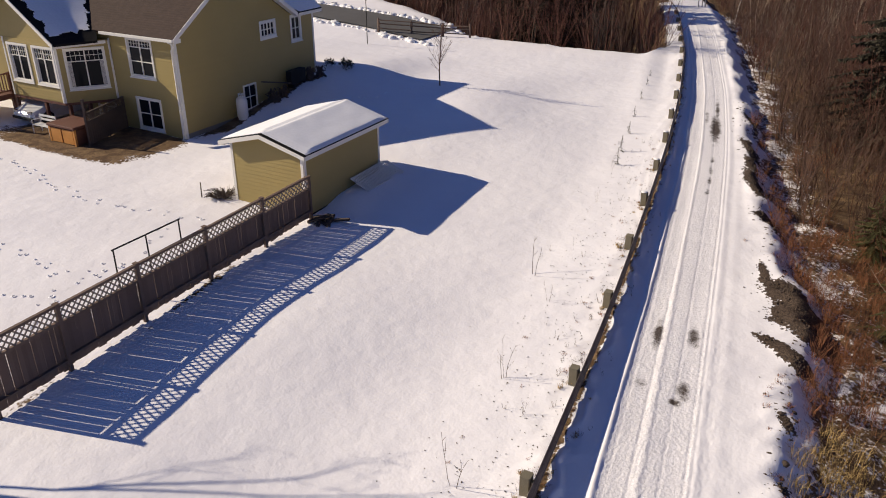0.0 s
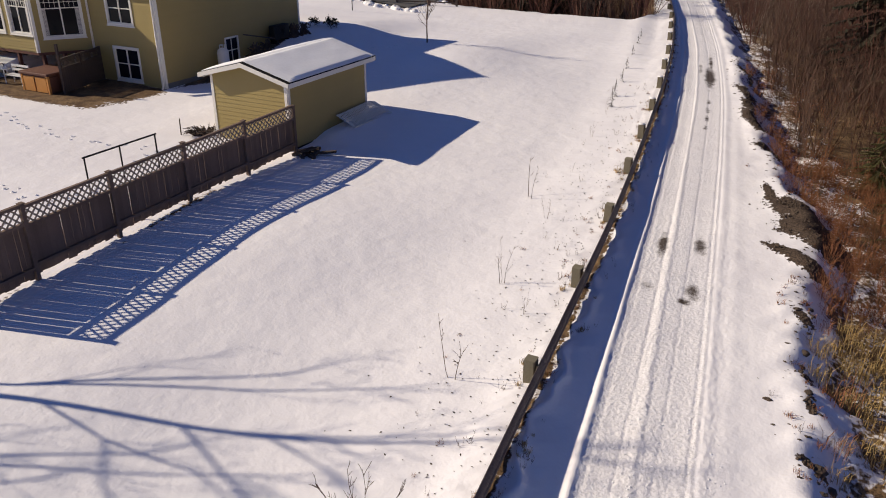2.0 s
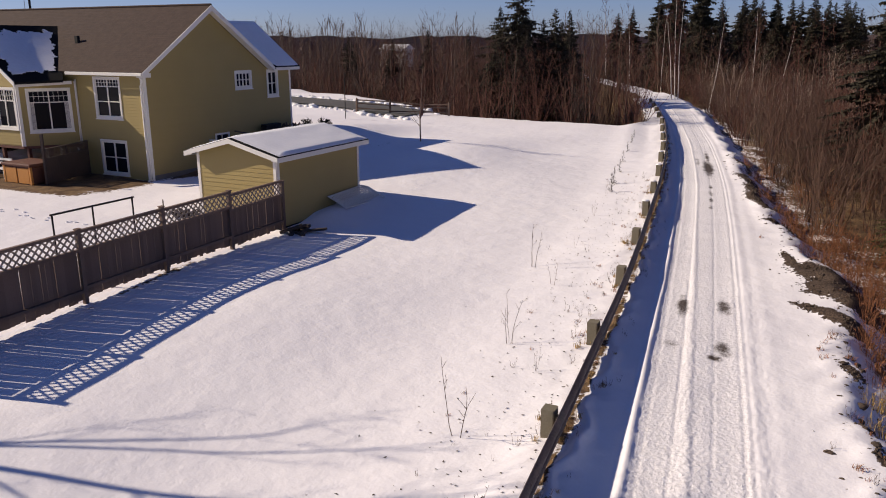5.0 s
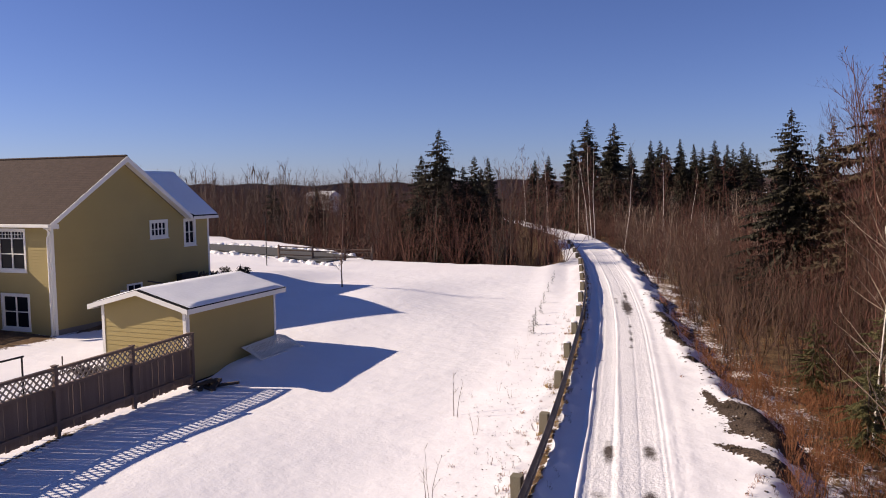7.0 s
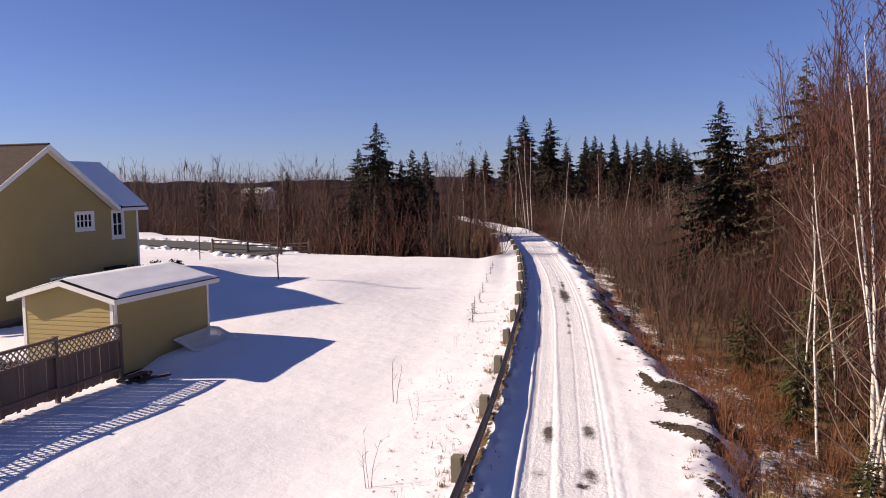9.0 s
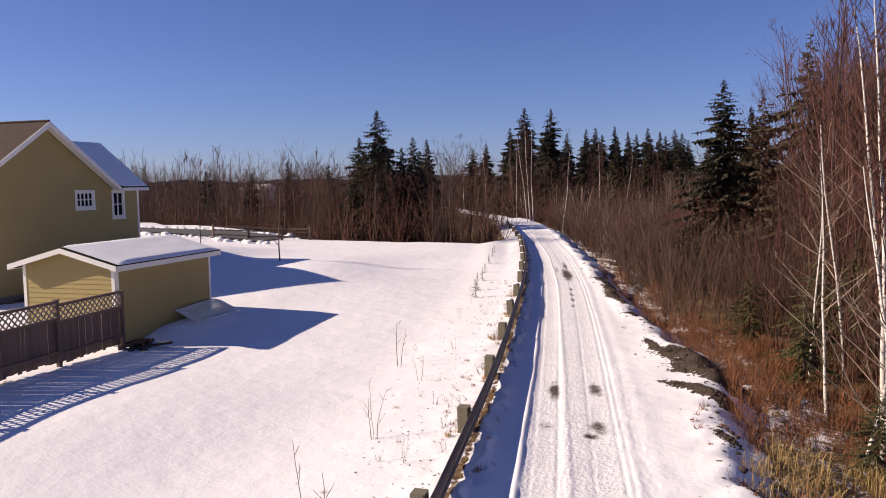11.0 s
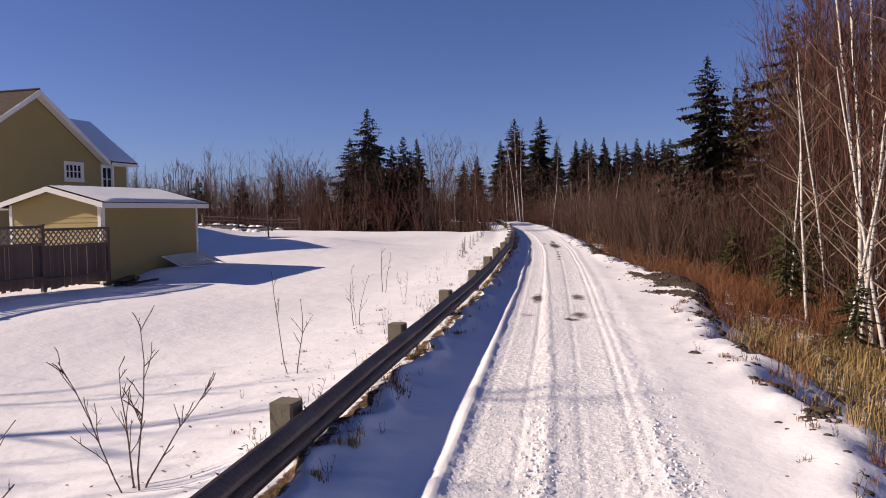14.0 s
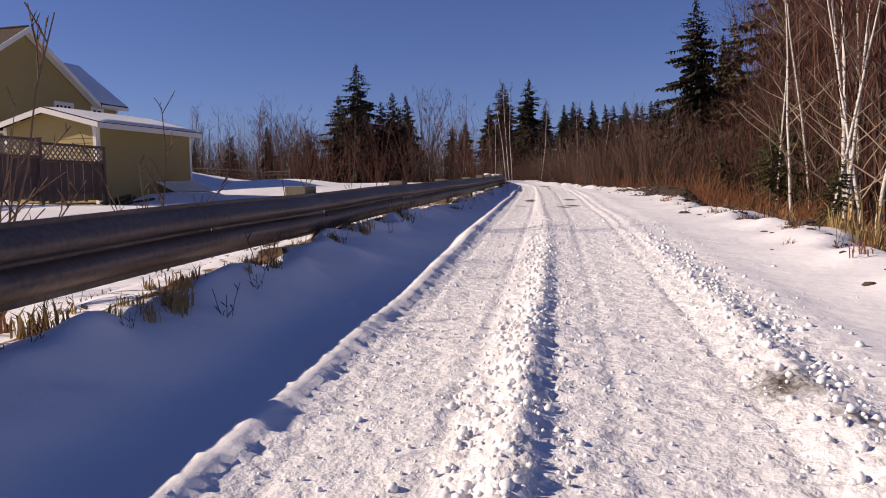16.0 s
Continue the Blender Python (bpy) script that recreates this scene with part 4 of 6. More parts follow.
    for q in range(4):
        s.tube([(-39.25 + 0.03 * q, 30.05, ridge + 0.6 + 0.2 * q), (-38.75 - 0.03 * q, 30.05, ridge + 0.65 + 0.2 * q)], [0.008, 0.008], 4)
    part("aerial", s, STEEL, root)
    yv = 27.5
    zv = ze + (yv - Y0 + 0.32) * slope
    s = Shape().box(-32.3, yv - 0.1, zv - 0.05, -32.12, yv + 0.05, zv + 0.28)
    part("roof_vent", s, BLACK, root)
    s = Shape().tube([(XL - 0.2, ym, ridge + 0.02), (xr, ym, ridge + 0.02)], [0.06, 0.06], 6)
    part("ridge_cap", s, SHINGLE, root)


build_house()


# ---- round the house ----
def build_hot_tub():
    x0, x1, y0, y1 = -31.55, -29.85, 22.55, 23.85
    z = height(-30.5, 22.9) - 0.05
    root = thing("hot_tub", (-30.5, 22.9, z), "cedar-clad hot tub with a red-brown cover on bare earth", "hot tub")
    part("body", Shape().box(x0 + 0.05, y0 + 0.05, z, x1 - 0.05, y1 - 0.05, z + 0.78), BROWN_PAINT, root)
    for k in range(2):
        a = x0 + 0.12 + k * 0.76
        part("panel", Shape().box(a, y0 + 0.01, z + 0.08, a + 0.68, y0 + 0.05, z + 0.72), CEDAR, root, "orange cedar panel", bevel=0.01)
    part("panel", Shape().box(x1 - 0.05, y0 + 0.1, z + 0.08, x1 - 0.01, y1 - 0.1, z + 0.72), BROWN_PAINT, root)
    for px in (x0, x1 - 0.1):
        for py in (y0, y1 - 0.1):
            part("corner_post", Shape().box(px, py, z, px + 0.1, py + 0.1, z + 0.78), CEDAR, root)
    part("cover", Shape().box(x0 - 0.05, y0 - 0.05, z + 0.78, x1 + 0.05, y1 + 0.05, z + 0.9), BROWN_PAINT, root, bevel=0.03)


def build_screen():
    P = Plane(-29.5, 23.0, -0.85, 2.8)
    z = min(height(-29.5, 23.0), height(-30.3, 25.7))
    ln = 2.9
    root = thing("privacy_screen", (-29.9, 24.4, z), "board privacy screen with lattice top, toned dark for shade, by the hot tub", "screen")
    # screen wood is coloured dark to stand for the jutting room's shadow
    for u, h in ((0.0, 2.1), (ln / 2, 1.5), (ln, 1.5)):
        s = Shape(); P.box(s, u - 0.05, u + 0.05, -0.05, 0.05, z - 0.2, z + h)
        part("post", s, DARK_BARK, root)
    n = 18
    for i in range(n):
        s = Shape(); a = 0.06 + (ln - 0.12) * i / n
        P.box(s, a, a + 0.145, 0.02, 0.04, z + 0.05, z + 1.05)
        part("board", s, DARK_BARK, root)
    for zz in (z + 1.08, z + 1.46):
        s = Shape(); P.box(s, 0, ln, -0.04, 0.04, zz - 0.03, zz + 0.03)
        part("rail", s, DARK_BARK, root)
    s = Shape()
    for side in (1, -1):
        a = -0.35
        while a < ln:
            b0, b1 = max(a, 0), min(a + 0.35, ln)
            if b1 - b0 > 0.03:
                za, zb = z + 1.1 + (b0 - a), z + 1.1 + (b1 - a)
                if side < 0:
                    za, zb = z + 1.45 - (b0 - a), z + 1.45 - (b1 - a)
                s.beam(P.at(b0, 0.006 * side, za), P.at(b1, 0.006 * side, zb), 0.03, 0.01, P.n)
            a += 0.1
    part("lattice", s, DARK_BARK, root)


def build_bench():
    x, y = -32.6, 23.1
    z = height(x, y)
    root = thing("garden_bench", (x, y, z), "white metal garden bench beside the hot tub", "bench")
    for dx in (-0.55, 0.55):
        part("leg", Shape().tube([(x + dx, y - 0.2, z - 0.1), (x + dx, y - 0.2, z + 0.62), (x + dx, y + 0.22, z + 0.62)], [0.025] * 3, 6), TANK, root)
        part("leg", Shape().tube([(x + dx, y + 0.22, z - 0.1), (x + dx, y + 0.25, z + 0.85)], [0.025] * 2, 6), TANK, root)
    for k in range(4):
        part("seat_slat", Shape().box(x - 0.56, y - 0.2 + k * 0.11, z + 0.4, x + 0.56, y - 0.12 + k * 0.11, z + 0.425), TANK, root)
    for k in range(2):
        part("back_slat", Shape().box(x - 0.56, y + 0.225, z + 0.55 + k * 0.17, x + 0.56, y + 0.25, z + 0.65 + k * 0.17), TANK, root)


def build_deck():
    x0, x1, y0, y1, z = -40.2, -36.2, 21.9, 24.4, 1.55
    root = thing("deck", (-38.2, 23.1, height(-38.2, 23.1)), "red-brown raised timber deck with a board railing", "deck")
    for k in range(17):
        part("deck_board", Shape().box(x0, y0 + k * 0.147, z - 0.04, x1, y0 + k * 0.147 + 0.14, z), BROWN_PAINT, root)
    for x in (x0 + 0.1, (x0 + x1) / 2, x1 - 0.1):
        for y in (y0 + 0.1, y1 - 0.1):
            part("post", Shape().box(x - 0.07, y - 0.07, height(x, y) - 0.2, x + 0.07, y + 0.07, z + 1.0), BROWN_PAINT, root)
    part("fascia", Shape().box(x0, y0 - 0.04, z - 0.25, x1, y0, z), BROWN_PAINT, root)
    part("fascia", Shape().box(x1, y0 - 0.04, z - 0.25, x1 + 0.04, y1, z), BROWN_PAINT, root)
    for a in (0.1, 0.92):
        part("rail", Shape().box(x0, y0, z + a, x1, y0 + 0.06, z + a + 0.07), BROWN_PAINT, root)
        part("rail", Shape().box(x1 - 0.06, y0 + 0.06, z + a, x1, y1, z + a + 0.07), BROWN_PAINT, root)
    for k in range(28):
        part("baluster", Shape().box(x0 + 0.07 + k * 0.14, y0 + 0.015, z + 0.17, x0 + 0.11 + k * 0.14, y0 + 0.045, z + 0.92), BROWN_PAINT, root)
    for k in range(17):
        part("baluster", Shape().box(x1 - 0.045, y0 + 0.15 + k * 0.14, z + 0.17, x1 - 0.015, y0 + 0.19 + k * 0.14, z + 0.92), BROWN_PAINT, root)


def build_odds():
    s = Shape().beam((-26.3, 30.9, 1.85), (-26.15, 33.1, 1.35), 0.07, 0.06)
    single("leaning_pole", s, DARK_BARK, "dark rough pole resting against the house wall clutter", "pole")
    rg = random.Random(3)
    for x, y, r in ((-26.1, 31.5, 0.45), (-26.0, 32.2, 0.4), (-26.1, 34.6, 0.5), (-25.9, 35.2, 0.42)):
        z = height(x, y)
        s = Shape()
        for k in range(26):
            a = rg.uniform(0, 6.28); b = a + rg.uniform(1.5, 4)
            q = r * rg.uniform(0.3, 1)
            s.tube([(x + q * math.cos(a), y + q * math.sin(a), z - 0.05), (x + q * 0.5 * math.cos(b), y + q * 0.5 * math.sin(b), z + r * rg.uniform(0.5, 1.4)), (x + q * math.cos(b), y + q * math.sin(b), z + r * rg.uniform(0.2, 1.1))], [0.05, 0.04, 0.015], 4)
        single("brush_heap", s, DARK_BARK, "dark heap of cut branches against the house", "brush", group="brush heaps")
    for x, y, r in ((-26.4, 36.8, 0.34), (-25.7, 37.2, 0.3), (-25.2, 36.9, 0.34)):
        z = height(x, y)
        s = Shape()
        for k in range(130):
            d = Vector((rg.gauss(0, 1), rg.gauss(0, 1), rg.gauss(0.5, 0.7))).normalized()
            p = Vector((x, y, z + 0.2)) + d * r * rg.uniform(0.4, 1)
            u = Vector((rg.gauss(0, 1), rg.gauss(0, 1), rg.gauss(0, 1))) * 0.07
            w = Vector((rg.gauss(0, 1), rg.gauss(0, 1), rg.gauss(0, 1))) * 0.07
            s.add([p, p + u, p + w], [(0, 1, 2)])
        single("dwarf_shrub", s, NEEDLE, "small rounded dark evergreen shrub in snow", "shrub", group="dwarf shrubs")
    x, y = -29.3, 45.0
    z = height(x, y)
    single("marker_pole", Shape().tube([(x, y, z - 0.2), (x, y, z + 3.2)], [0.03, 0.025], 6, True), BLACK, "thin dark upright pole standing in the snow", "pole")
    x, y = -20.9, 20.9
    z = height(x, y)
    single("garden_stake", Shape().tube([(x, y, z - 0.2), (x + 0.02, y, z + 0.6)], [0.025, 0.02], 5, True), DARK_BARK, "short dark garden stake in snow by the shed", "stake")
    s = Shape()
    for k in range(170):
        a, q = rg.uniform(0, 6.28), rg.uniform(0.1, 0.75)
        s.tube([(x + 0.6 + 0.3 * q * math.cos(a), y + 0.4 + 0.3 * q * math.sin(a), z - 0.05), (x + 0.6 + q * 0.7 * math.cos(a), y + 0.4 + q * 0.7 * math.sin(a), z + 0.15), (x + 0.6 + q * math.cos(a + 0.2), y + 0.4 + q * math.sin(a + 0.2), z + rg.uniform(0.02, 0.24))], [0.016, 0.013, 0.006], 3)
    single("low_shrub", s, DARK_BARK, "low dark leafless shrub before the shed", "shrub")


def build_tank():
    x, y = -26.25, 29.3
    z = height(x, y) - 0.06
    root = thing("propane_tank", (x, y, z), "tall white propane tank against the house wall", "gas tank")
    r = 0.27
    part("body", Shape().lathe(x, y, [(0.2, z), (0.2, z + 0.08), (r - 0.05, z + 0.1), (r, z + 0.2), (r, z + 0.95), (r - 0.04, z + 1.07), (0.13, z + 1.14), (0.02, z + 1.16)], 20), TANK, root, smooth=True)
    part("foot_ring", Shape().lathe(x, y, [(0.23, z - 0.05), (0.23, z + 0.12)], 20), TANK, root)
    s = Shape()
    for a in range(3):
        b = a * 2.1
        s.tube([(x + 0.13 * math.cos(b + q), y + 0.13 * math.sin(b + q), z + 1.28) for q in np.linspace(0, 1.6, 6)], [0.02] * 6, 5)
        s.tube([(x + 0.13 * math.cos(b), y + 0.13 * math.sin(b), z + 1.1), (x + 0.13 * math.cos(b), y + 0.13 * math.sin(b), z + 1.29)], [0.02] * 2, 5)
    part("collar", s, TANK, root)
    part("valve", Shape().lathe(x, y, [(0.05, z + 1.13), (0.05, z + 1.22), (0.03, z + 1.23), (0.03, z + 1.3)], 8), CHROME, root)


def build_heat_pump():
    x0, y0, y1 = -26.45, 33.0, 34.2
    z = height(-26.2, 33.6) + 0.02
    root = thing("heat_pump", (-26.2, 33.6, z), "dark outdoor heat pump unit standing by the house wall", "heat pump")
    part("casing", Shape().box(x0, y0, z + 0.1, x0 + 0.36, y1, z + 0.8), BLACK, root, bevel=0.02)
    for yy in (y0 + 0.12, y1 - 0.2):
        part("foot", Shape().box(x0 - 0.02, yy, z - 0.15, x0 + 0.42, yy + 0.08, z + 0.1), BLACK, root)
    s = Shape()
    for k in range(8):
        r = 0.06 + 0.04 * k
        s.tube([(x0 + 0.41, y0 + 0.42 + r * math.cos(q), z + 0.52 + r * math.sin(q)) for q in np.linspace(0, 2 * math.pi, 17)], [0.006] * 17, 3)
    part("fan_grille", s, BLACK, root, "black round fan grille")


def build_car():
    cx, cy = -34.78, 25.6
    z = height(cx, cy) - 0.02
    root = thing("parked_car", (cx, cy, z), "white car parked under the jutting room", "car")
    # outline from nose to tail, as (along, half width, low, high)
    ribs = [(-2.05, 0.55, 0.35, 0.55), (-1.95, 0.78, 0.25, 0.66), (-1.3, 0.86, 0.2, 0.84), (-0.75, 0.87, 0.2, 0.92), (1.4, 0.87, 0.2, 0.95), (1.9, 0.82, 0.25, 0.92), (2.05, 0.62, 0.35, 0.8)]
    s = Shape()
    for a, w, lo, hi in ribs:
        s.v += [(cx - q * 1.0, cy + a, z + h) for q, h in ((-w * 0.9, lo), (-w, lo + 0.12), (-w, (lo + hi) / 2 + 0.08), (-w * 0.86, hi), (w * 0.86, hi), (w, (lo + hi) / 2 + 0.08), (w, lo + 0.12), (w * 0.9, lo))]
    for i in range(len(ribs) - 1):
        s.f += [(i * 8 + j, i * 8 + (j + 1) % 8, i * 8 + 8 + (j + 1) % 8, i * 8 + 8 + j) for j in range(8)]
    s.f += [tuple(range(8))[::-1], tuple(range((len(ribs) - 1) * 8, len(ribs) * 8))]
    part("body", s, CAR_PAINT, root, "white painted car body", smooth=False, bevel=0.03)
    cab = Shape()
    for a, w, h in ((-0.85, 0.74, 0.9), (-0.2, 0.62, 1.38), (0.9, 0.62, 1.4), (1.6, 0.72, 0.95)):
        cab.v += [(cx - w, cy + a, z + h), (cx + w, cy + a, z + h)]
    cab.v += [(cx - 0.76, cy + 1.6, z + 0.9), (cx + 0.76, cy + 1.6, z + 0.9), (cx - 0.76, cy - 0.85, z + 0.88), (cx + 0.76, cy - 0.85, z + 0.88)]
    cab.f = [(0, 1, 3, 2), (2, 3, 5, 4), (4, 5, 7, 6), (0, 2, 4, 6, 8, 10), (1, 11, 9, 7, 5, 3)]
    part("glasshouse", cab, PANE, root, "dark car windows")
    part("roof", Shape().box(cx - 0.62, cy - 0.2, z + 1.375, cx + 0.62, cy + 0.92, z + 1.425), CAR_PAINT, root, bevel=0.02)
    for sx in (-1, 1):
        for a in (-1.3, 1.25):
            w = Shape()
            ring = [(cx + sx * 0.72, cy + a + 0.31 * math.cos(q), z + 0.31 + 0.31 * math.sin(q)) for q in np.linspace(0, 2 * math.pi, 18, endpoint=False)]
            w.prism(ring, (sx * 0.17, 0, 0))
            tyre = part("wheel", w, BLACK, root, "black tyre")
            w = Shape()
            ring = [(cx + sx * 0.895, cy + a + 0.19 * math.cos(q), z + 0.31 + 0.19 * math.sin(q)) for q in np.linspace(0, 2 * math.pi, 12, endpoint=False)]
            w.prism(ring, (sx * 0.01, 0, 0))
            part("rim", w, CHROME, tyre)
        part("headlight", Shape().box(cx + sx * 0.5 - 0.15, cy - 2.02, z + 0.56, cx + sx * 0.5 + 0.15, cy - 1.92, z + 0.68), CHROME, root)
    part("bumper", Shape().box(cx - 0.7, cy - 2.1, z + 0.28, cx + 0.7, cy - 1.95, z + 0.42), BLACK, root, bevel=0.02)


def build_pipe_frame():
    x = -16.45
    z = height(x, 14.5)
    root = thing("pipe_frame", (x, 14.5, z), "thin dark metal pipe frame standing in snow behind the fence", "rail")
    for y in (13.4, 14.5, 15.7):
        part("upright", Shape().tube([(x, y, z - 0.2), (x, y, 2.19)], [0.022] * 2, 6, True), BLACK, root)
    part("top_bar", Shape().tube([(x, 13.35, 2.19), (x, 15.75, 2.19)], [0.024] * 2, 6, True), BLACK, root)


def build_split_rails():
    root = thing("split_rail_fence", (-27, 50.2, 1.1), "short grey split-rail fence half buried in snow", "fence")
    rng = random.Random(5)
    for k, (x, y) in enumerate(((-30.7, 48.6), (-28.6, 49.6), (-26.5, 50.4), (-24.7, 51.0))):
        z = height(x, y)
        part("post", Shape().tube([(x, y, z - 0.2), (x, y, z + 0.9), (x, y, z + 0.96)], [0.08, 0.075, 0.03], 6, True), GREY_BARK, root)
        if k:
            for h in (0.25, 0.55, 0.8):
                a = (px, py, pz + h + rng.uniform(-0.06, 0.06))
                b = (x, y, z + h + rng.uniform(-0.06, 0.06))
                part("rail", Shape().tube([a, b], [0.045, 0.04], 5, True), GREY_BARK, root)
        px, py, pz = x, y, z


def build_scrap():
    rng = random.Random(12)
    for k in range(9):
        x, y = -15.55 + rng.uniform(-0.3, 0.35), 21.35 + rng.uniform(-0.3, 0.35)
        a = rng.uniform(0, 3.1)
        h = rng.uniform(0.05, 0.3)
        z = height(x, y)
        s = Shape().beam((x - 0.42 * math.cos(a), y - 0.3 * math.sin(a), z + 0.04), (x + 0.42 * math.cos(a), y + 0.3 * math.sin(a), z + h), 0.13, 0.07)
        single("scrap_board", s, DARK_BARK, "dark broken board heaped by the shed", "board", group="scrap heap")
    x0, y0 = -16.36, 24.0
    P = Plane(x0, y0, 0, 1)
    foot = lambda u: height(x0 + 0.85, y0 + u) + 0.06
    s = Shape()
    for i in range(27):
        for sd in (1, -1):
            u = i * 0.1
            w = min(max(u + sd * 0.42, 0.0), 2.6)
            s.beam(P.at(u, 0.10 + 0.008 * sd, foot(u) + 0.34), P.at(w, 0.85 + 0.008 * sd, foot(w)), 0.038, 0.012)
    for n, h in ((0.10, 0.34), (0.85, 0.0)):
        s.beam(P.at(0, n, foot(0) + h), P.at(2.6, n, foot(2.6) + h), 0.05, 0.03)
    single("lattice_panel", s, TRIM, "pale lattice panel lying against the shed in snow", "lattice")


build_hot_tub(); build_screen(); build_bench(); build_deck(); build_odds(); build_tank(); build_heat_pump(); build_car(); build_pipe_frame(); build_split_rails(); build_scrap()
single("patio", Shape().box(-39.5, 22.4, -0.4, -30.2, 25.8, height(-31.0, 22.8) - 0.02), EARTH, "brown-grey concrete patio under the jutting room", "patio", kind="structure")
street = Shape()
for k in range(10):
    xa, xb = -80 + k * 5.3, -74.7 + k * 5.3
    ya, yb, wa, wb = 58.2 - 0.19 * (xa + 80), 58.2 - 0.19 * (xb + 80), 65.0 - 0.225 * (xa + 80), 65.0 - 0.225 * (xb + 80)
    street.add([(xa, ya, height(xa, ya) + 0.1), (xb, yb, height(xb, yb) + 0.1), (xb, wb, height(xb, wb) + 0.1), (xa, wa, height(xa, wa) + 0.1)], [(0, 1, 2, 3)])
single("road", street, ASPHALT, "cleared grey asphalt street behind the house", "road", kind="structure")
berm = Shape()
rg = random.Random(8)
for k in range(300):
    x = -70 + k * 0.150 + rg.uniform(-0.15, 0.15)
    y = 65.6 - 0.225 * (x + 80) + rg.gauss(0, 0.3) if k % 3 else 57.6 - 0.19 * (x + 80) + rg.gauss(0, 0.25)
    z = height(x, y)
    r = rg.uniform(0.08, 0.34)
    k0 = len(berm.v)
    berm.lathe(x, y, [(r, z - 0.1), (r * 0.9, z + 0.3 * r), (r * 0.55, z + 0.55 * r), (0.05, z + 0.62 * r)], 7)
    berm.v[k0:] = [(a + rg.uniform(-0.25, 0.25) * r, b + rg.uniform(-0.25, 0.25) * r, c + rg.uniform(-0.2, 0.2) * r) for a, b, c in berm.v[k0:]]
single("snow_bank", berm, SNOW, "lumpy ploughed snow along the street", "snow bank", kind="stuff", smooth=True)


# ---- plants ----
def limb(rng, p, way, length, bend, n=5):
    """A wavering line of n + 1 points that drifts upward."""
    pts, p, way = [Vector(p)], Vector(p), Vector(way).normalized()
    for _ in range(n):
        way = (way + Vector((rng.uniform(-bend, bend), rng.uniform(-bend, bend), rng.uniform(-bend * 0.5, bend)))).normalized()
        p = p + way * (length / n)
        pts.append(p)
    return pts


def blade(shape, a, b, r):
    """A fine twig: a sliver that runs to a point."""
    s = (b - a).cross(Vector((0.3, 0.2, 0.9))).normalized() * r
    shape.add([a - s, a + s, b], [(0, 1, 2)])


FINEST = [0.006]


def sprout(rng, shape, stem, r0, count, spread, share, depth, lo=0.3, droop=0.0, k=3, twigs=3):
    """Side branches on a stem, and twigs on them."""
    n = len(stem) - 1
    total = sum((stem[i + 1] - stem[i]).length for i in range(n))
    for _ in range(count):
        f = lo + (1 - lo) * rng.random()
        i = min(int(f * n), n - 1)
        q = stem[i].lerp(stem[i + 1], f * n - i)
        axis = (stem[i + 1] - stem[i]).normalized()
        a = rng.uniform(0, 2 * math.pi)
        side = Vector((math.cos(a), math.sin(a), 0))
        way = axis * (1 - spread) + side * spread + Vector((0, 0, 0.15 - droop))
        ln = total * share * (1.15 - f * 0.75) * rng.uniform(0.6, 1.15)
        r = max(FINEST[0], r0 * (1.1 - f) * 0.55)
        if depth > 1:
            br = limb(rng, q, way, ln, 0.22, 3)
            shape.tube(br, np.linspace(r, 0.004, len(br)), k)
            sprout(rng, shape, br, r, twigs, spread * 0.95, 0.5, depth - 1, 0.2, droop, 3, twigs)
        else:
            br = limb(rng, q, way, ln, 0.25, 2)
            blade(shape, br[0], br[1], r)
            blade(shape, br[1] - (br[1] - br[0]) * 0.3, br[2], r * 0.7)


def mesh_of(shape, name, mat, smooth=False):
    me = shape.mesh(name, (0, 0, 0), smooth)
    me.materials.append(mat)
    return me


def plant(name, pieces, label, category, group=""):
    """A plant at the origin, built of (part name, mesh) pieces, to be copied about."""
    root = new(name)
    root.empty_display_size = 0.2
    tagged(root, label, category, group)
    for nm, me in pieces:
        ob = new(nm, me)
        ob.parent = root
    return root


def shrub_shape(seed, tall, stems, lean=0.35, side=5, r=0.016, tw=5):
    rng = random.Random(seed)
    s = Shape()
    for _ in range(stems):
        a = rng.uniform(0, 6.28)
        out = rng.uniform(0.05, lean)
        st = limb(rng, (0.06 * tall * math.cos(a) * rng.random(), 0.06 * tall * math.sin(a) * rng.random(), -0.15), (out * math.cos(a), out * math.sin(a), 1), tall * rng.uniform(0.6, 1.05), 0.13, 5)
        rr = r * rng.uniform(0.7, 1.4)
        s.tube(st, np.linspace(rr, 0.004, len(st)), 3)
        sprout(rng, s, st, rr, side, 0.5, 0.3, 2, 0.25, 0, 3, tw)
    return s


def twig_fan(rng, s, p, way, ln, r, depth):
    """A kinked bough that splits into finer ones."""
    pts = limb(rng, p, way, ln, 0.3, 3)
    for a, b, q in zip(pts, pts[1:], (1.0, 0.8, 0.6)):
        blade(s, a, b + (b - a) * 0.12, r * q)
    if depth:
        for _ in range(3 if depth > 1 else 4):
            f = rng.uniform(0.25, 0.95)
            i = min(int(f * 3), 2)
            q = pts[i].lerp(pts[i + 1], f * 3 - i)
            axis = (pts[i + 1] - pts[i]).normalized()
            out = Vector((rng.uniform(-1, 1), rng.uniform(-1, 1), rng.uniform(-0.25, 0.8)))
            twig_fan(rng, s, q, axis * 0.55 + out * 0.75, ln * rng.uniform(0.4, 0.65), r * 0.62, depth - 1)


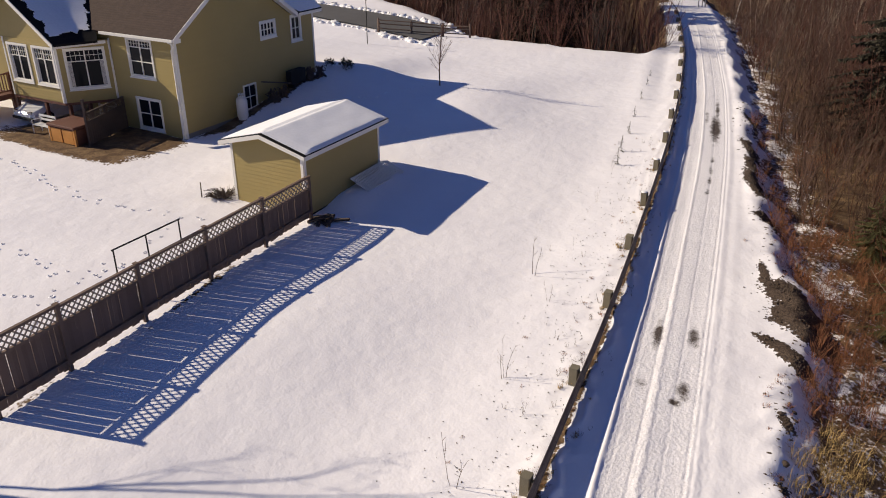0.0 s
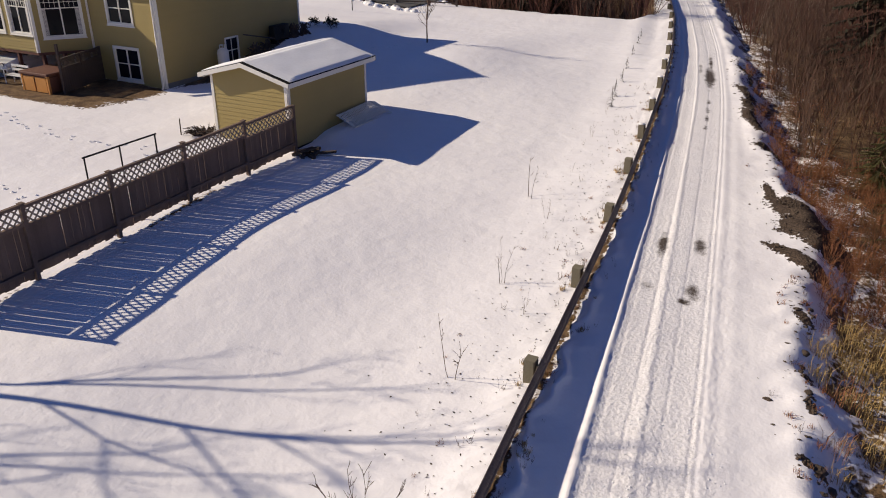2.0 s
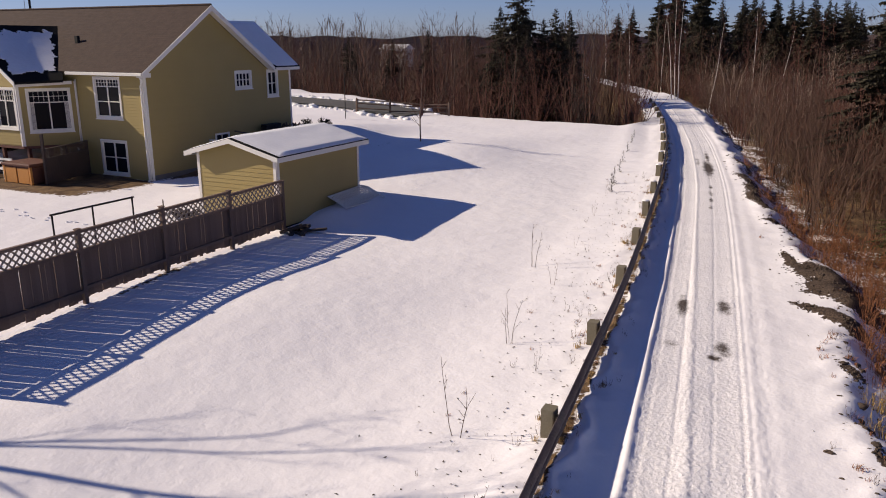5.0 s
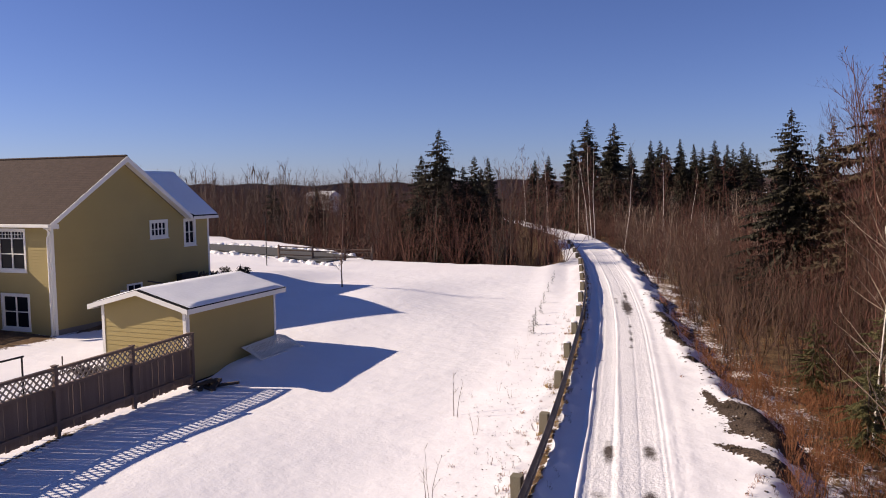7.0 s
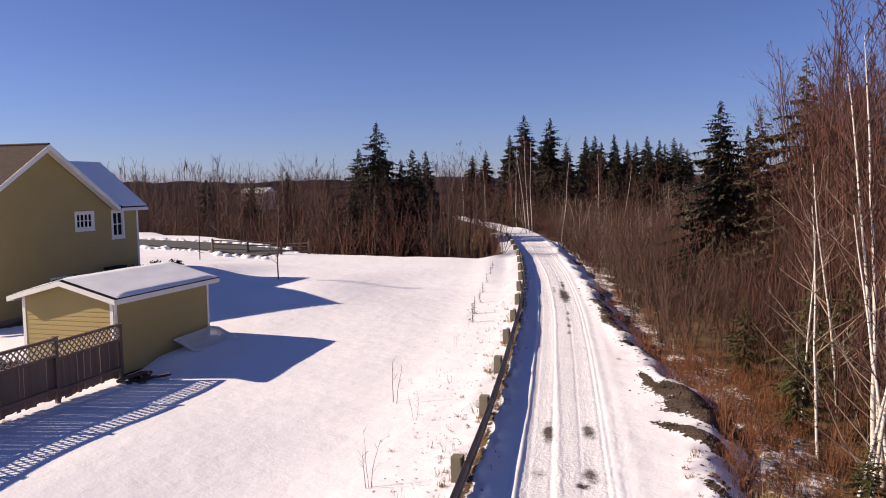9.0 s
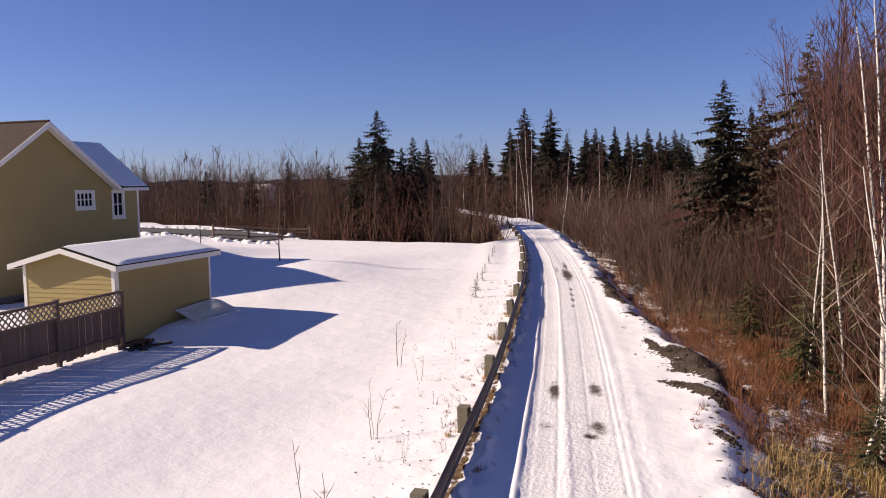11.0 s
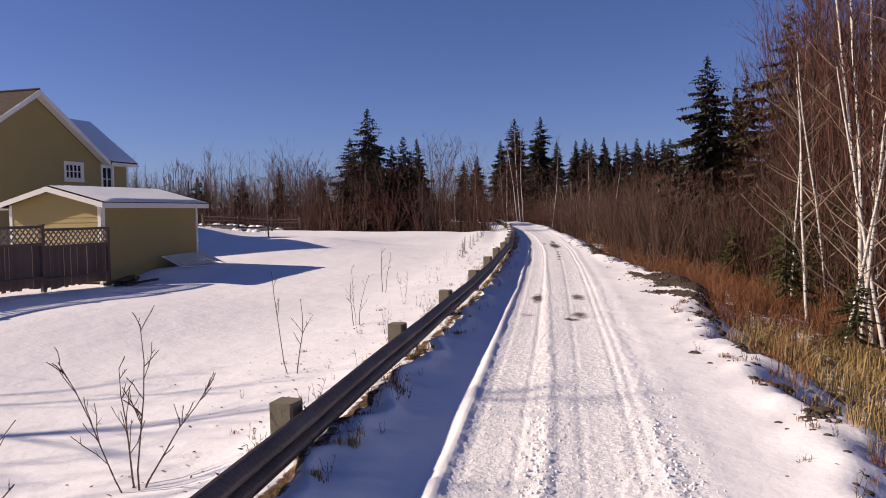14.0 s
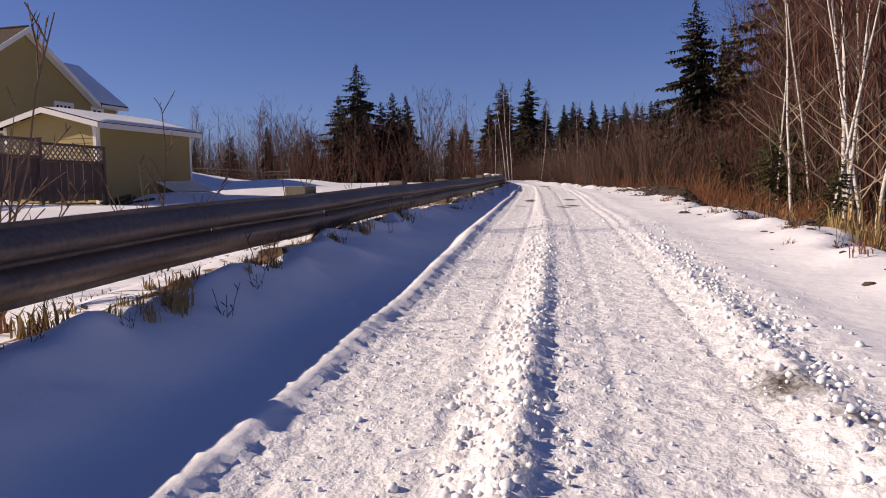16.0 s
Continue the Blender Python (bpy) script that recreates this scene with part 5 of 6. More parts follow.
def brush_shape(seed, tall, stems, lean):
    """Arching shrub: leaning stems with twigs that fan out all the way up, for joined masses."""
    rng = random.Random(seed)
    s = Shape()
    for _ in range(stems):
        a, out = rng.uniform(0, 6.28), rng.uniform(0.08, lean)
        st = limb(rng, (0.25 * math.cos(a), 0.25 * math.sin(a), -0.2), (out * math.cos(a), out * math.sin(a), 1), tall * rng.uniform(0.55, 1.0), 0.16, 5)
        s.tube(st, np.linspace(rng.uniform(0.018, 0.030), 0.008, len(st)), 3)
        for _ in range(6):
            f = 0.2 + 0.78 * rng.random()
            i = min(int(f * 5), 4)
            b = rng.uniform(0, 6.28)
            twig_fan(rng, s, st[i].lerp(st[i + 1], f * 5 - i), (math.cos(b) * 0.8, math.sin(b) * 0.8, rng.uniform(0.25, 0.9)), tall * 0.26 * (1.2 - 0.6 * f) * rng.uniform(0.6, 1.2), 0.011, 1)
    return s


def wood_shape(seed, tall, stems, lean, wide):
    """Leafless tree with a rounded crown of many fine twigs, for joined masses of woods."""
    rng = random.Random(seed)
    s = Shape()
    for _ in range(stems):
        a, out = rng.uniform(0, 6.28), rng.uniform(0.02, lean)
        st = limb(rng, (0.2 * math.cos(a), 0.2 * math.sin(a), -0.3), (out * math.cos(a), out * math.sin(a), 1), tall * rng.uniform(0.72, 0.9), 0.09, 6)
        s.tube(st, np.linspace(0.065 / stems ** 0.5, 0.008, len(st)), 3)
        for _ in range(18 // stems + 4):
            f = 0.2 + 0.79 * rng.random() ** 0.75
            i = min(int(f * 6), 5)
            b = rng.uniform(0, 6.28)
            crown = math.sin(math.pi * min(1.0, 0.25 + f * 0.72)) ** 0.7
            twig_fan(rng, s, st[i].lerp(st[i + 1], f * 6 - i), (math.cos(b) * 0.85, math.sin(b) * 0.85, rng.uniform(0.15, 1.1)), tall * wide * 0.6 * crown * rng.uniform(0.6, 1.1), 0.013, 2)
    return s


def tree_shapes(seed, tall, r=0.09, count=20, spread=0.5, share=0.32, lean=0.05, lo=0.35, forks=1, depth=3):
    rng = random.Random(seed)
    trunk, crown = Shape(), Shape()
    for k in range(forks):
        a = rng.uniform(0, 6.28)
        l = lean * (1 if forks == 1 else 2.2)
        st = limb(rng, (0.12 * k * math.cos(a), 0.12 * k * math.sin(a), -0.2), (l * math.cos(a), l * math.sin(a), 1), tall * rng.uniform(0.85, 1.0), 0.05, 9)
        trunk.tube(st, np.linspace(r, 0.012, len(st)), 6)
        sprout(rng, crown, st, r * 0.8, count // forks, spread, share, depth, lo, 0.0, 3, 4)
    return trunk, crown


def spruce_shapes(seed, tall, wide, boughs=300, ragged=0.25):
    """Trunk, drooping boughs and their needled sprays."""
    rng = random.Random(seed)
    trunk, crown = Shape(), Shape()
    trunk.tube([(0, 0, -0.3), (0.03, 0, tall * 0.5), (0, 0.02, tall)], [tall * 0.013, tall * 0.008, 0.01], 6)
    unit = tall / 12.0
    for w in range(boughs):
        f = (w + rng.random()) / boughs
        z = tall * (0.05 + 0.94 * f)
        a = rng.uniform(0, 6.28)
        ln = wide * ((1 - f) ** 0.85 * (0.72 + 0.28 * min(1.0, f * 6)) + 0.01) * rng.uniform(1 - ragged * 2, 1.0 + ragged) + 0.06 * unit
        ln *= 1 + 0.3 * math.sin(a * 2 + seed) * (1 - f)
        dirx, diry = math.cos(a), math.sin(a)
        up = 0.45 * f - 0.22 + rng.uniform(-0.1, 0.1)
        n = max(2, int(ln / (0.17 * unit)))
        side, ahead = Vector((-diry, dirx, 0)), Vector((dirx, diry, 0))
        for i in range(n + 1):
            t = 0.15 + 0.85 * i / n
            p = Vector((dirx * ln * t, diry * ln * t, z + ln * (up * t - 0.30 * t * t + 0.14 * t ** 3)))
            size = unit * (0.13 + 0.17 * math.sin(math.pi * min(1, 0.2 + t * 0.75))) * rng.uniform(0.75, 1.25) * min(1.0, 0.22 + 2.6 * (1 - f))
            for sg in (-1, 1):
                tip = p + side * sg * size * rng.uniform(0.6, 1.3) + ahead * size * rng.uniform(0.2, 1.1) + Vector((0, 0, rng.uniform(-0.6, 0.25) * size))
                crown.add([p - ahead * size * 0.4, p + ahead * size * 0.4 + Vector((0, 0, 0.1 * size)), tip], [(0, 1, 2)])
                low = p + (tip - p) * 0.6 + Vector((0, 0, -size * rng.uniform(0.4, 1.1)))
                crown.add([p, tip, low], [(0, 1, 2)])
    return trunk, crown


def tuft_shape(seed, tall, blades, wide):
    rng = random.Random(seed)
    s = Shape()
    for _ in range(blades):
        a, o = rng.uniform(0, 6.28), rng.random() ** 0.6 * wide
        p = Vector((o * math.cos(a), o * math.sin(a), -0.05))
        b = rng.uniform(0, 6.28)
        l = tall * rng.uniform(0.5, 1.1)
        m = p + Vector((0.12 * l * math.cos(b), 0.12 * l * math.sin(b), 0.6 * l))
        t = m + Vector((0.35 * l * math.cos(b), 0.35 * l * math.sin(b), 0.32 * l * rng.uniform(0.2, 1)))
        wv = Vector((-math.sin(b), math.cos(b), 0)) * 0.006
        s.add([p - wv, p + wv, m + wv, m - wv, t], [(0, 1, 2, 3), (3, 2, 4)])
    return s


def put(proto, x, y, turn=0.0, size=1.0, dz=0.0, lean=0.0):
    ob = copy_thing(proto, Matrix.Identity(4))
    ob.location = (x, y, height(x, y) + dz)
    ob.rotation_euler = (lean, 0, turn)
    ob.scale = (size, size, size)
    return ob


def scatter_stuff(name, mats_shapes, spots, label, category):
    """Many plants joined into one mesh; spots: (which, x, y, turn, size)."""
    verts, faces, idx, base = [], [], [], 0
    cache = [(np.asarray(s.v, float), s.f) for _, s in mats_shapes]
    xs, ys = np.array([q[1] for q in spots]), np.array([q[2] for q in spots])
    zs = wide_ground(xs, ys) + trail_relief(xs, ys)
    for (w, x, y, turn, size), z in zip(spots, zs):
        v, f = cache[w]
        c, s = math.cos(turn), math.sin(turn)
        verts.append(np.stack([x + size * (v[:, 0] * c - v[:, 1] * s), y + size * (v[:, 0] * s + v[:, 1] * c), z + size * v[:, 2]], 1))
        faces.append((w, base))
        base += len(v)
    sides = [np.array([len(q) for q in f], np.int32) for _, f in cache]
    flat = [np.array([i for q in f for i in q], np.int32) for _, f in cache]
    loops = np.concatenate([flat[w] + b for w, b in faces]).astype(np.int32)
    count = np.concatenate([sides[w] for w, _ in faces])
    start = np.concatenate([[0], np.cumsum(count)[:-1]]).astype(np.int32)
    mat = np.concatenate([np.full(len(sides[w]), w, np.int32) for w, _ in faces])
    me = bpy.data.meshes.new(name)
    co = np.concatenate(verts)
    me.vertices.add(len(co)); me.vertices.foreach_set("co", co.ravel())
    me.loops.add(len(loops)); me.loops.foreach_set("vertex_index", loops)
    me.polygons.add(len(count)); me.polygons.foreach_set("loop_start", start)
    for m, _ in mats_shapes:
        me.materials.append(m)
    me.polygons.foreach_set("material_index", mat)
    me.update()
    return tagged(new(name, me), label, category, kind="stuff")


rng = random.Random(21)
SHRUBS = [plant("shrub", [("crown", mesh_of(shrub_shape(40 + i, 4.2 + 0.25 * i, 9, 0.4, 5), "crown", (TWIG, TWIG, RED_TWIG)[i % 3]))], "tall leafless brown alder shrub in the ditch thicket", "shrub", "ditch thicket") for i in range(5)]
FINEST[0] = 0.013
BARE = []
for i in range(5):
    t, c = tree_shapes(60 + i, 9.5 + 0.5 * i, 0.10, 22, 0.5, 0.36, 0.06, 0.25, 1 + (i % 3 == 2), 3)
    BARE.append(plant("bare_tree", [("trunk", mesh_of(t, "trunk", GREY_BARK, True)), ("crown", mesh_of(c, "crown", TWIG))], "leafless grey-brown broadleaf tree in the hollow", "tree", "bare trees"))
RUDDY = []
for i in range(2):
    t, c = tree_shapes(70 + i, 13.0, 0.09, 34, 0.42, 0.26, 0.06, 0.12, 1, 3)
    RUDDY.append(plant("ruddy_tree", [("trunk", mesh_of(t, "trunk", DARK_BARK, True)), ("crown", mesh_of(c, "crown", RED_TWIG))], "tall leafless tree with fine red-brown twigs", "tree", "ruddy trees"))
POPLARS = []
for i in range(3):
    t, c = tree_shapes(80 + i, 9.5, 0.075, 24, 0.33, 0.22, 0.03, 0.4, 1, 2)
    POPLARS.append(plant("poplar", [("trunk", mesh_of(t, "trunk", GREY_BARK, True)), ("crown", mesh_of(c, "crown", GREY_BARK))], "slender pale leafless poplar in a dense stand", "tree", "poplar stand"))
BIRCHES = []
for i in range(3):
    t, c = tree_shapes(90 + i, 12.5, 0.068, 26, 0.45, 0.26, 0.10, 0.3, 1, 3)
    BIRCHES.append(plant("birch_tree", [("trunk", mesh_of(t, "trunk", BIRCH, True)), ("crown", mesh_of(c, "crown", RED_TWIG))], "leaning white birch with bare brown twigs", "tree", "birches"))
SPRUCES = []
for i in range(3):
    t, c = spruce_shapes(100 + i, 12.0, (3.0, 2.3, 3.5)[i], 400, 0.36 + 0.05 * i)
    SPRUCES.append(plant("spruce_tree", [("trunk", mesh_of(t, "trunk", DARK_BARK)), ("crown", mesh_of(c, "crown", NEEDLE))], "dark green spruce with ragged drooping boughs", "tree", "spruces"))
t, c = spruce_shapes(120, 12.0, 3.6, 210, 0.5)
PINE = plant("old_pine", [("trunk", mesh_of(t, "trunk", GREY_BARK)), ("crown", mesh_of(c, "crown", PINE_NEEDLE))], "tall ragged olive-brown conifer behind the birches", "tree", "ragged conifers")
PINE.location = (4.8, 40.4, height(4.8, 40.4))
t, c = spruce_shapes(110, 3.2, 1.2, 120, 0.35)
YOUNG_FIR = plant("young_pine", [("trunk", mesh_of(t, "trunk", DARK_BARK)), ("crown", mesh_of(c, "crown", YELLOW_NEEDLE))], "small olive-green pine in the roadside brush", "tree", "young pines")
t, c = spruce_shapes(111, 0.75, 0.22, 34, 0.35)
SEEDLING = plant("fir_seedling", [("trunk", mesh_of(t, "trunk", DARK_BARK)), ("crown", mesh_of(c, "crown", NEEDLE))], "knee-high fir seedling planted in the snow", "tree", "seedling row")
FINEST[0] = 0.005
WHIPS = [plant("twiggy_sapling", [("stem", mesh_of(shrub_shape(130 + i, 1.8, 2 + i % 2, 0.3, 3, 0.012, 2), "stem", TWIG))], "thin leafless sapling poking through the snow", "sapling", "field saplings") for i in range(3)]

# two birch groups, the near one beside the trail and one at its far bend
for x, y, k, turn, size in ((3.34, 20.5, 0, 0.4, 0.92), (3.63, 20.9, 1, 2.0, 0.88), (3.0, 19.2, 1, 5.0, 0.72), (5.3, 23.5, 2, 0.2, 0.85),
                            (-13.5, 74.2, 2, 1.0, 0.79), (-13.7, 73.7, 0, 2.2, 0.74), (-13.2, 73.9, 1, 4.4, 0.77), (-10.0, 69.9, 1, 0.5, 0.68), (-8.2, 85.1, 2, 3.0, 0.79), (-5.4, 79.3, 0, 5.2, 0.7),
                            (-23.0, 97.1, 1, 2.0, 0.86), (-26.7, 100.1, 0, 1.0, 0.93), (-19.0, 96.2, 2, 0.0, 0.86)):
    put(BIRCHES[k], x, y, turn, size)
PALE = []
for i in range(2):
    t, c = tree_shapes(240 + i, 7.5, 0.05, 16, 0.62, 0.42, 0.16, 0.18, 1, 2)
    PALE.append(plant("pale_sapling", [("trunk", mesh_of(t, "trunk", BIRCH, True)), ("crown", mesh_of(c, "crown", PALE_TWIG))], "whitish young tree with long curving bare branches", "tree", "pale saplings"))
for x, y, k, turn, size in ((2.6, 18.8, 0, 0.3, 0.85), (3.1, 17.5, 1, 2.2, 0.88), (2.4, 21.3, 1, 4.0, 0.82), (3.6, 19.7, 0, 3.1, 0.97), (2.4, 23.8, 0, 1.9, 0.82), (4.4, 18.5, 0, 4.6, 1.0)):
    put(PALE[k], x, y, turn, size)
put(PINE, 8.2, 36.5, 2.0, 1.05)
put(PINE, 3.6, 47.0, 4.0, 0.85)
for ob, x, y in ((PALE[0], 5.2, 21.0), (PALE[1], 3.6, 25.6)):
    ob.location = (x, y, height(x, y))
# spruces whose tops show against the sky
for x, y, top, k, turn in ((-11.9, 107.8, 10.4, 2, 0.2), (-9.8, 107.7, 10.9, 2, 1.7), (-7.6, 104.7, 9.9, 0, 3.7), (-5.3, 104.7, 10.6, 2, 2.9), (-3.5, 101.5, 9.8, 0, 0.9), (-1.7, 102.3, 10.2, 2, 5.5), (0.9, 98.0, 9.4, 0, 4.1),
                           (-19.4, 105.8, 11.4, 2, 3.3), (-13.4, 99.5, 10.6, 0, 5.0), (-27.9, 68.0, 9.0, 2, 0.9), (-22.1, 65.7, 8.7, 2, 4.4), (-25.8, 63.5, 7.6, 0, 2.2), (-23.1, 61.8, 6.9, 2, 3.1), (-20.1, 63.5, 6.6, 2, 5.1),
                           (-24.3, 63.2, 10.9, 2, 0.3), (-26.1, 69.5, 8.6, 0, 1.3), (-21.4, 67.5, 8.6, 1, 2.3), (-23.3, 71.2, 7.8, 0, 2.9), (-25.2, 65.0, 8.4, 2, 4.9), (-22.6, 64.3, 7.8, 2, 1.9), (-21.0, 112.3, 15.3, 2, 0.7), (-14.7, 95.0, 13.3, 2, 2.6), (-24.3, 118.3, 12.9, 0, 4.0), (-17.6, 110.1, 12.2, 0, 1.1),
                           (1.45, 43.3, 9.6, 2, 0.5), (3.2, 48.6, 8.7, 1, 0.9), (0.1, 91.3, 9.8, 2, 0.3), (11.5, 46.2, 12.4, 2, 1.2),
                           (-11.0, 111.2, 12.0, 0, 0.0), (-8.5, 112.3, 12.2, 1, 1.0), (-6.5, 108.1, 11.2, 1, 2.0), (-4.1, 112.0, 11.8, 0, 3.0), (-2.4, 105.4, 10.9, 1, 4.0), (-0.6, 106.8, 11.2, 0, 5.0), (-13.0, 118.4, 12.4, 1, 0.5), (3.5, 104.0, 9.6, 0, 1.9),
                           (5.5, 96.0, 8.6, 2, 2.8), (-27.2, 115.0, 10.4, 0, 0.6), (-30.0, 118.0, 10.0, 2, 1.6), (-43.3, 75.5, 6.2, 0, 1), (-39.3, 76.0, 7.2, 1, 2.0), (-47.4, 75.0, 5.8, 1, 3.0), (-34.8, 76.2, 6.8, 0, 4.0), (-30.6, 76.5, 7.4, 1, 0.6), (-51.0, 79.0, 6.6, 2, 0.6)):
    put(SPRUCES[k], x, y, turn, (top - height(x, y)) / 12.0)
for x, y, s in ((2.66, 18.0, 0.55), (2.26, 23.5, 0.8), (2.9, 26.0, 1.1), (1.5, 29.1, 0.84), (4.6, 29.5, 1.2)):
    put(YOUNG_FIR, x, y, rng.uniform(0, 6), s)
for (x, y), s in zip(((-8.62, 33.6), (-9.0, 36.1), (-9.55, 39.0), (-10.1, 42.2), (-10.55, 45.0), (-10.9, 47.0)), (1.0, 0.8, 0.75, 0.7, 0.65, 0.6)):
    put(SEEDLING, x, y, rng.uniform(0, 6), s)
for x, y, s, k in ((-6.3, 16.0, 0.68, 1), (-6.72, 20.05, 0.58, 2), (-5.3, 14.85, 0.35, 1), (-7.26, 23.8, 0.3, 2), (-7.8, 27.7, 0.35, 1), (-8.3, 31.2, 0.45, 0)):
    put(WHIPS[k], x, y, rng.uniform(0, 6), s)
bush = shrub_shape(183, 1.75, 4, 0.5, 9, 0.010, 2)
BUSH = plant("roadside_bush", [("stem", mesh_of(bush, "stem", TWIG))], "dark leafless bush rising from snow beside the guardrail", "bush", "roadside bushes")
BUSH.location = (-5.1, 8.05, height(-5.1, 8.05))
near_bush = plant("spreading_bush", [("stem", mesh_of(shrub_shape(181, 1.9, 7, 0.65, 8, 0.011, 2), "stem", TWIG))], "dark leafless bush spreading wide over the guardrail", "bush")
near_bush.location = (-4.36, 5.3, height(-4.36, 5.3))
put(BUSH, -4.3, 4.0, 4.1, 1.0)
# the young reddish tree on the field
t, c = tree_shapes(140, 4.6, 0.04, 34, 0.5, 0.36, 0.02, 0.2, 1, 3)
YARD = plant("young_maple", [("trunk", mesh_of(t, "trunk", GREY_BARK, True)), ("crown", mesh_of(c, "crown", RED_TWIG))], "slender young leafless tree standing in the snowy field", "tree")
YARD.location = (-19.97, 37.9, height(-19.97, 37.9))
# broad bare trees beyond the fence, whose branches shade the snow
def old_maple():
    rg = random.Random(141)
    trunk, crown = Shape(), Shape()
    main = [(0, 0, -0.3), (0.03, 0.2, 1.5), (0, 0.48, 3.7), (-0.04, 0.78, 6.0), (0.02, 1.05, 8.2), (0.1, 1.1, 10.6)]
    fork = [(0, 0.62, 4.9), (0.12, 0.92, 6.2), (0.05, 1.34, 8.6), (0.1, 1.5, 10.2)]
    trunk.tube([Vector(p) for p in main], [0.10, 0.09, 0.072, 0.052, 0.034, 0.014], 8)
    limbs = [(fork, 0.042), ([(0, 0.1, 1.0), (0.05, 0.86, 3.7), (0, 1.75, 4.8), (0.1, 2.65, 5.8), (0.1, 3.4, 6.3)], 0.046), ([(0.05, 0.86, 3.7), (-0.1, 1.75, 5.3), (0, 2.4, 6.6), (0, 2.8, 7.8)], 0.036),
             ([(0, 0.5, 4.2), (0.1, 0.02, 4.9), (-0.05, -0.95, 5.3), (0, -1.7, 5.9)], 0.034), ([(0.1, 0.02, 4.9), (0.2, -0.25, 5.8), (0.2, -0.9, 6.5)], 0.028),
             ([(0, 0.68, 5.4), (0.1, -0.25, 6.1), (0, -0.9, 6.7), (0, -1.9, 7.2)], 0.034), ([(0, 0.8, 6.2), (-0.1, 0.1, 7.2), (0, -0.9, 8.0)], 0.028), ([(0, 0.3, 2.6), (0.2, -0.6, 3.9), (0.1, -1.3, 4.6)], 0.032)]
    for pts, r in limbs:
        pts = [Vector(p) for p in pts]
        crown.tube(pts, np.linspace(r, 0.010, len(pts)), 5)
        sprout(rg, crown, pts, r * 0.7, 9, 0.55, 0.38, 3, 0.3, 0.0, 3, 4)
    sprout(rg, crown, [Vector(p) for p in main[2:]], 0.04, 16, 0.55, 0.30, 3, 0.35, 0.0, 3, 4)
    return trunk, crown


t, c = old_maple()
SHADE = plant("old_maple", [("trunk", mesh_of(t, "trunk", DARK_BARK, True)), ("crown", mesh_of(c, "crown", DARK_BARK))], "broad leafless yard tree behind the fence", "tree", "yard trees")
SHADE.location = (-19.0, 5.6, height(-19.0, 5.6))
put(SHADE, -19.2, 3.0, 0.0, 0.95)
put(SHADE, -18.3, 2.3, 0.5, 0.9)

# ditch thicket: the nearest shrubs singly, the rest joined
spots, near = [], []
for _ in range(560):
    y = rng.uniform(18.5, 92)
    d = float(EDGE(y)) + 1.5 + rng.random() ** 1.2 * 15
    x = float(TRAIL(y)) + d
    if y < 24 and d < float(EDGE(y)) + 4.0 or y < 29 and d < float(EDGE(y)) + 2.6:
        continue
    (near if y < 52 and d < 8.5 and len(near) < 130 else spots).append((x, y, rng.uniform(0, 6.28), rng.uniform(0.6, 1.05) * (0.92 if y < 50 else 1.1)))
for x, y, turn, size in near:
    put(SHRUBS[rng.randrange(5)], x, y, turn, size)
thick = [(m, brush_shape(150 + i, *args)) for i, (m, args) in enumerate(((TWIG, (4.6, 7, 0.5)), (RED_TWIG, (4.8, 7, 0.45)), (GREY_BARK, (4.4, 5, 0.4)), (TWIG, (4.2, 8, 0.6)), (RED_TWIG, (3.6, 9, 0.6)), (PALE_TWIG, (4.6, 4, 0.4)), (DARK_BARK, (4.2, 7, 0.55))))]
spots = [(rng.choice((0, 0, 1, 2, 3, 3, 4, 5)), *q) for q in spots]
# brush in the hollow and at the far bend
for _ in range(520):
    x = rng.uniform(-92, -11)
    y = float(back_edge(x)) + 1.5 + rng.random() ** 1.6 * 26
    if x - float(TRAIL(y)) > -2.6:
        continue
    spots.append((rng.choice((1, 1, 4, 4, 3, 6)), x, y, rng.uniform(0, 6), rng.uniform(0.6, 1.2)))
for _ in range(200):
    y = rng.uniform(86, 130)
    x = float(TRAIL(min(y, 106))) + rng.uniform(-22, 36)
    if abs(x - float(TRAIL(y))) < 3.4:
        continue
    spots.append((rng.choice((0, 1, 3, 4)), x, y, rng.uniform(0, 6), rng.uniform(1.0, 1.6)))
for _ in range(210):
    y = rng.uniform(55, 100)
    x = float(RAIL(y)) - rng.uniform(0.9, 10)
    spots.append((rng.randrange(4), x, y, rng.uniform(0, 6), rng.uniform(0.3, 0.7) if y < 66 else rng.uniform(0.7, 1.2)))
scatter_stuff("thicket", thick, spots, "dense leafless brown brush filling the ditch and hollow", "brush")


# broadleaf trees in the hollow and behind the thicket
def put_to(proto, tall, x, y, top):
    put(proto, x, y, rng.uniform(0, 6), max(0.35, (top - height(x, y)) / tall))


for _ in range(60):
    x = rng.uniform(-92, -13)
    y = float(back_edge(x)) + 3.0 + rng.random() * 28
    if x - float(TRAIL(y)) > -4:
        continue
    k = rng.randrange(5)
    put_to(BARE[k], 9.5 + 0.5 * k, x, y, rng.uniform(5.4, 7.8))
for _ in range(70):
    x = rng.uniform(-98, -40)
    put_to(POPLARS[rng.randrange(3)], 9.5, x, float(back_edge(x)) + rng.uniform(3, 22), rng.uniform(7.0, 9.8))
for _ in range(46):
    x, y = rng.uniform(-48, -12), rng.uniform(92, 150)
    if abs(x - float(TRAIL(min(y, 139)))) < 3.4:
        continue
    put_to(POPLARS[rng.randrange(3)], 9.5, x, y, rng.uniform(8.0, 11.8))
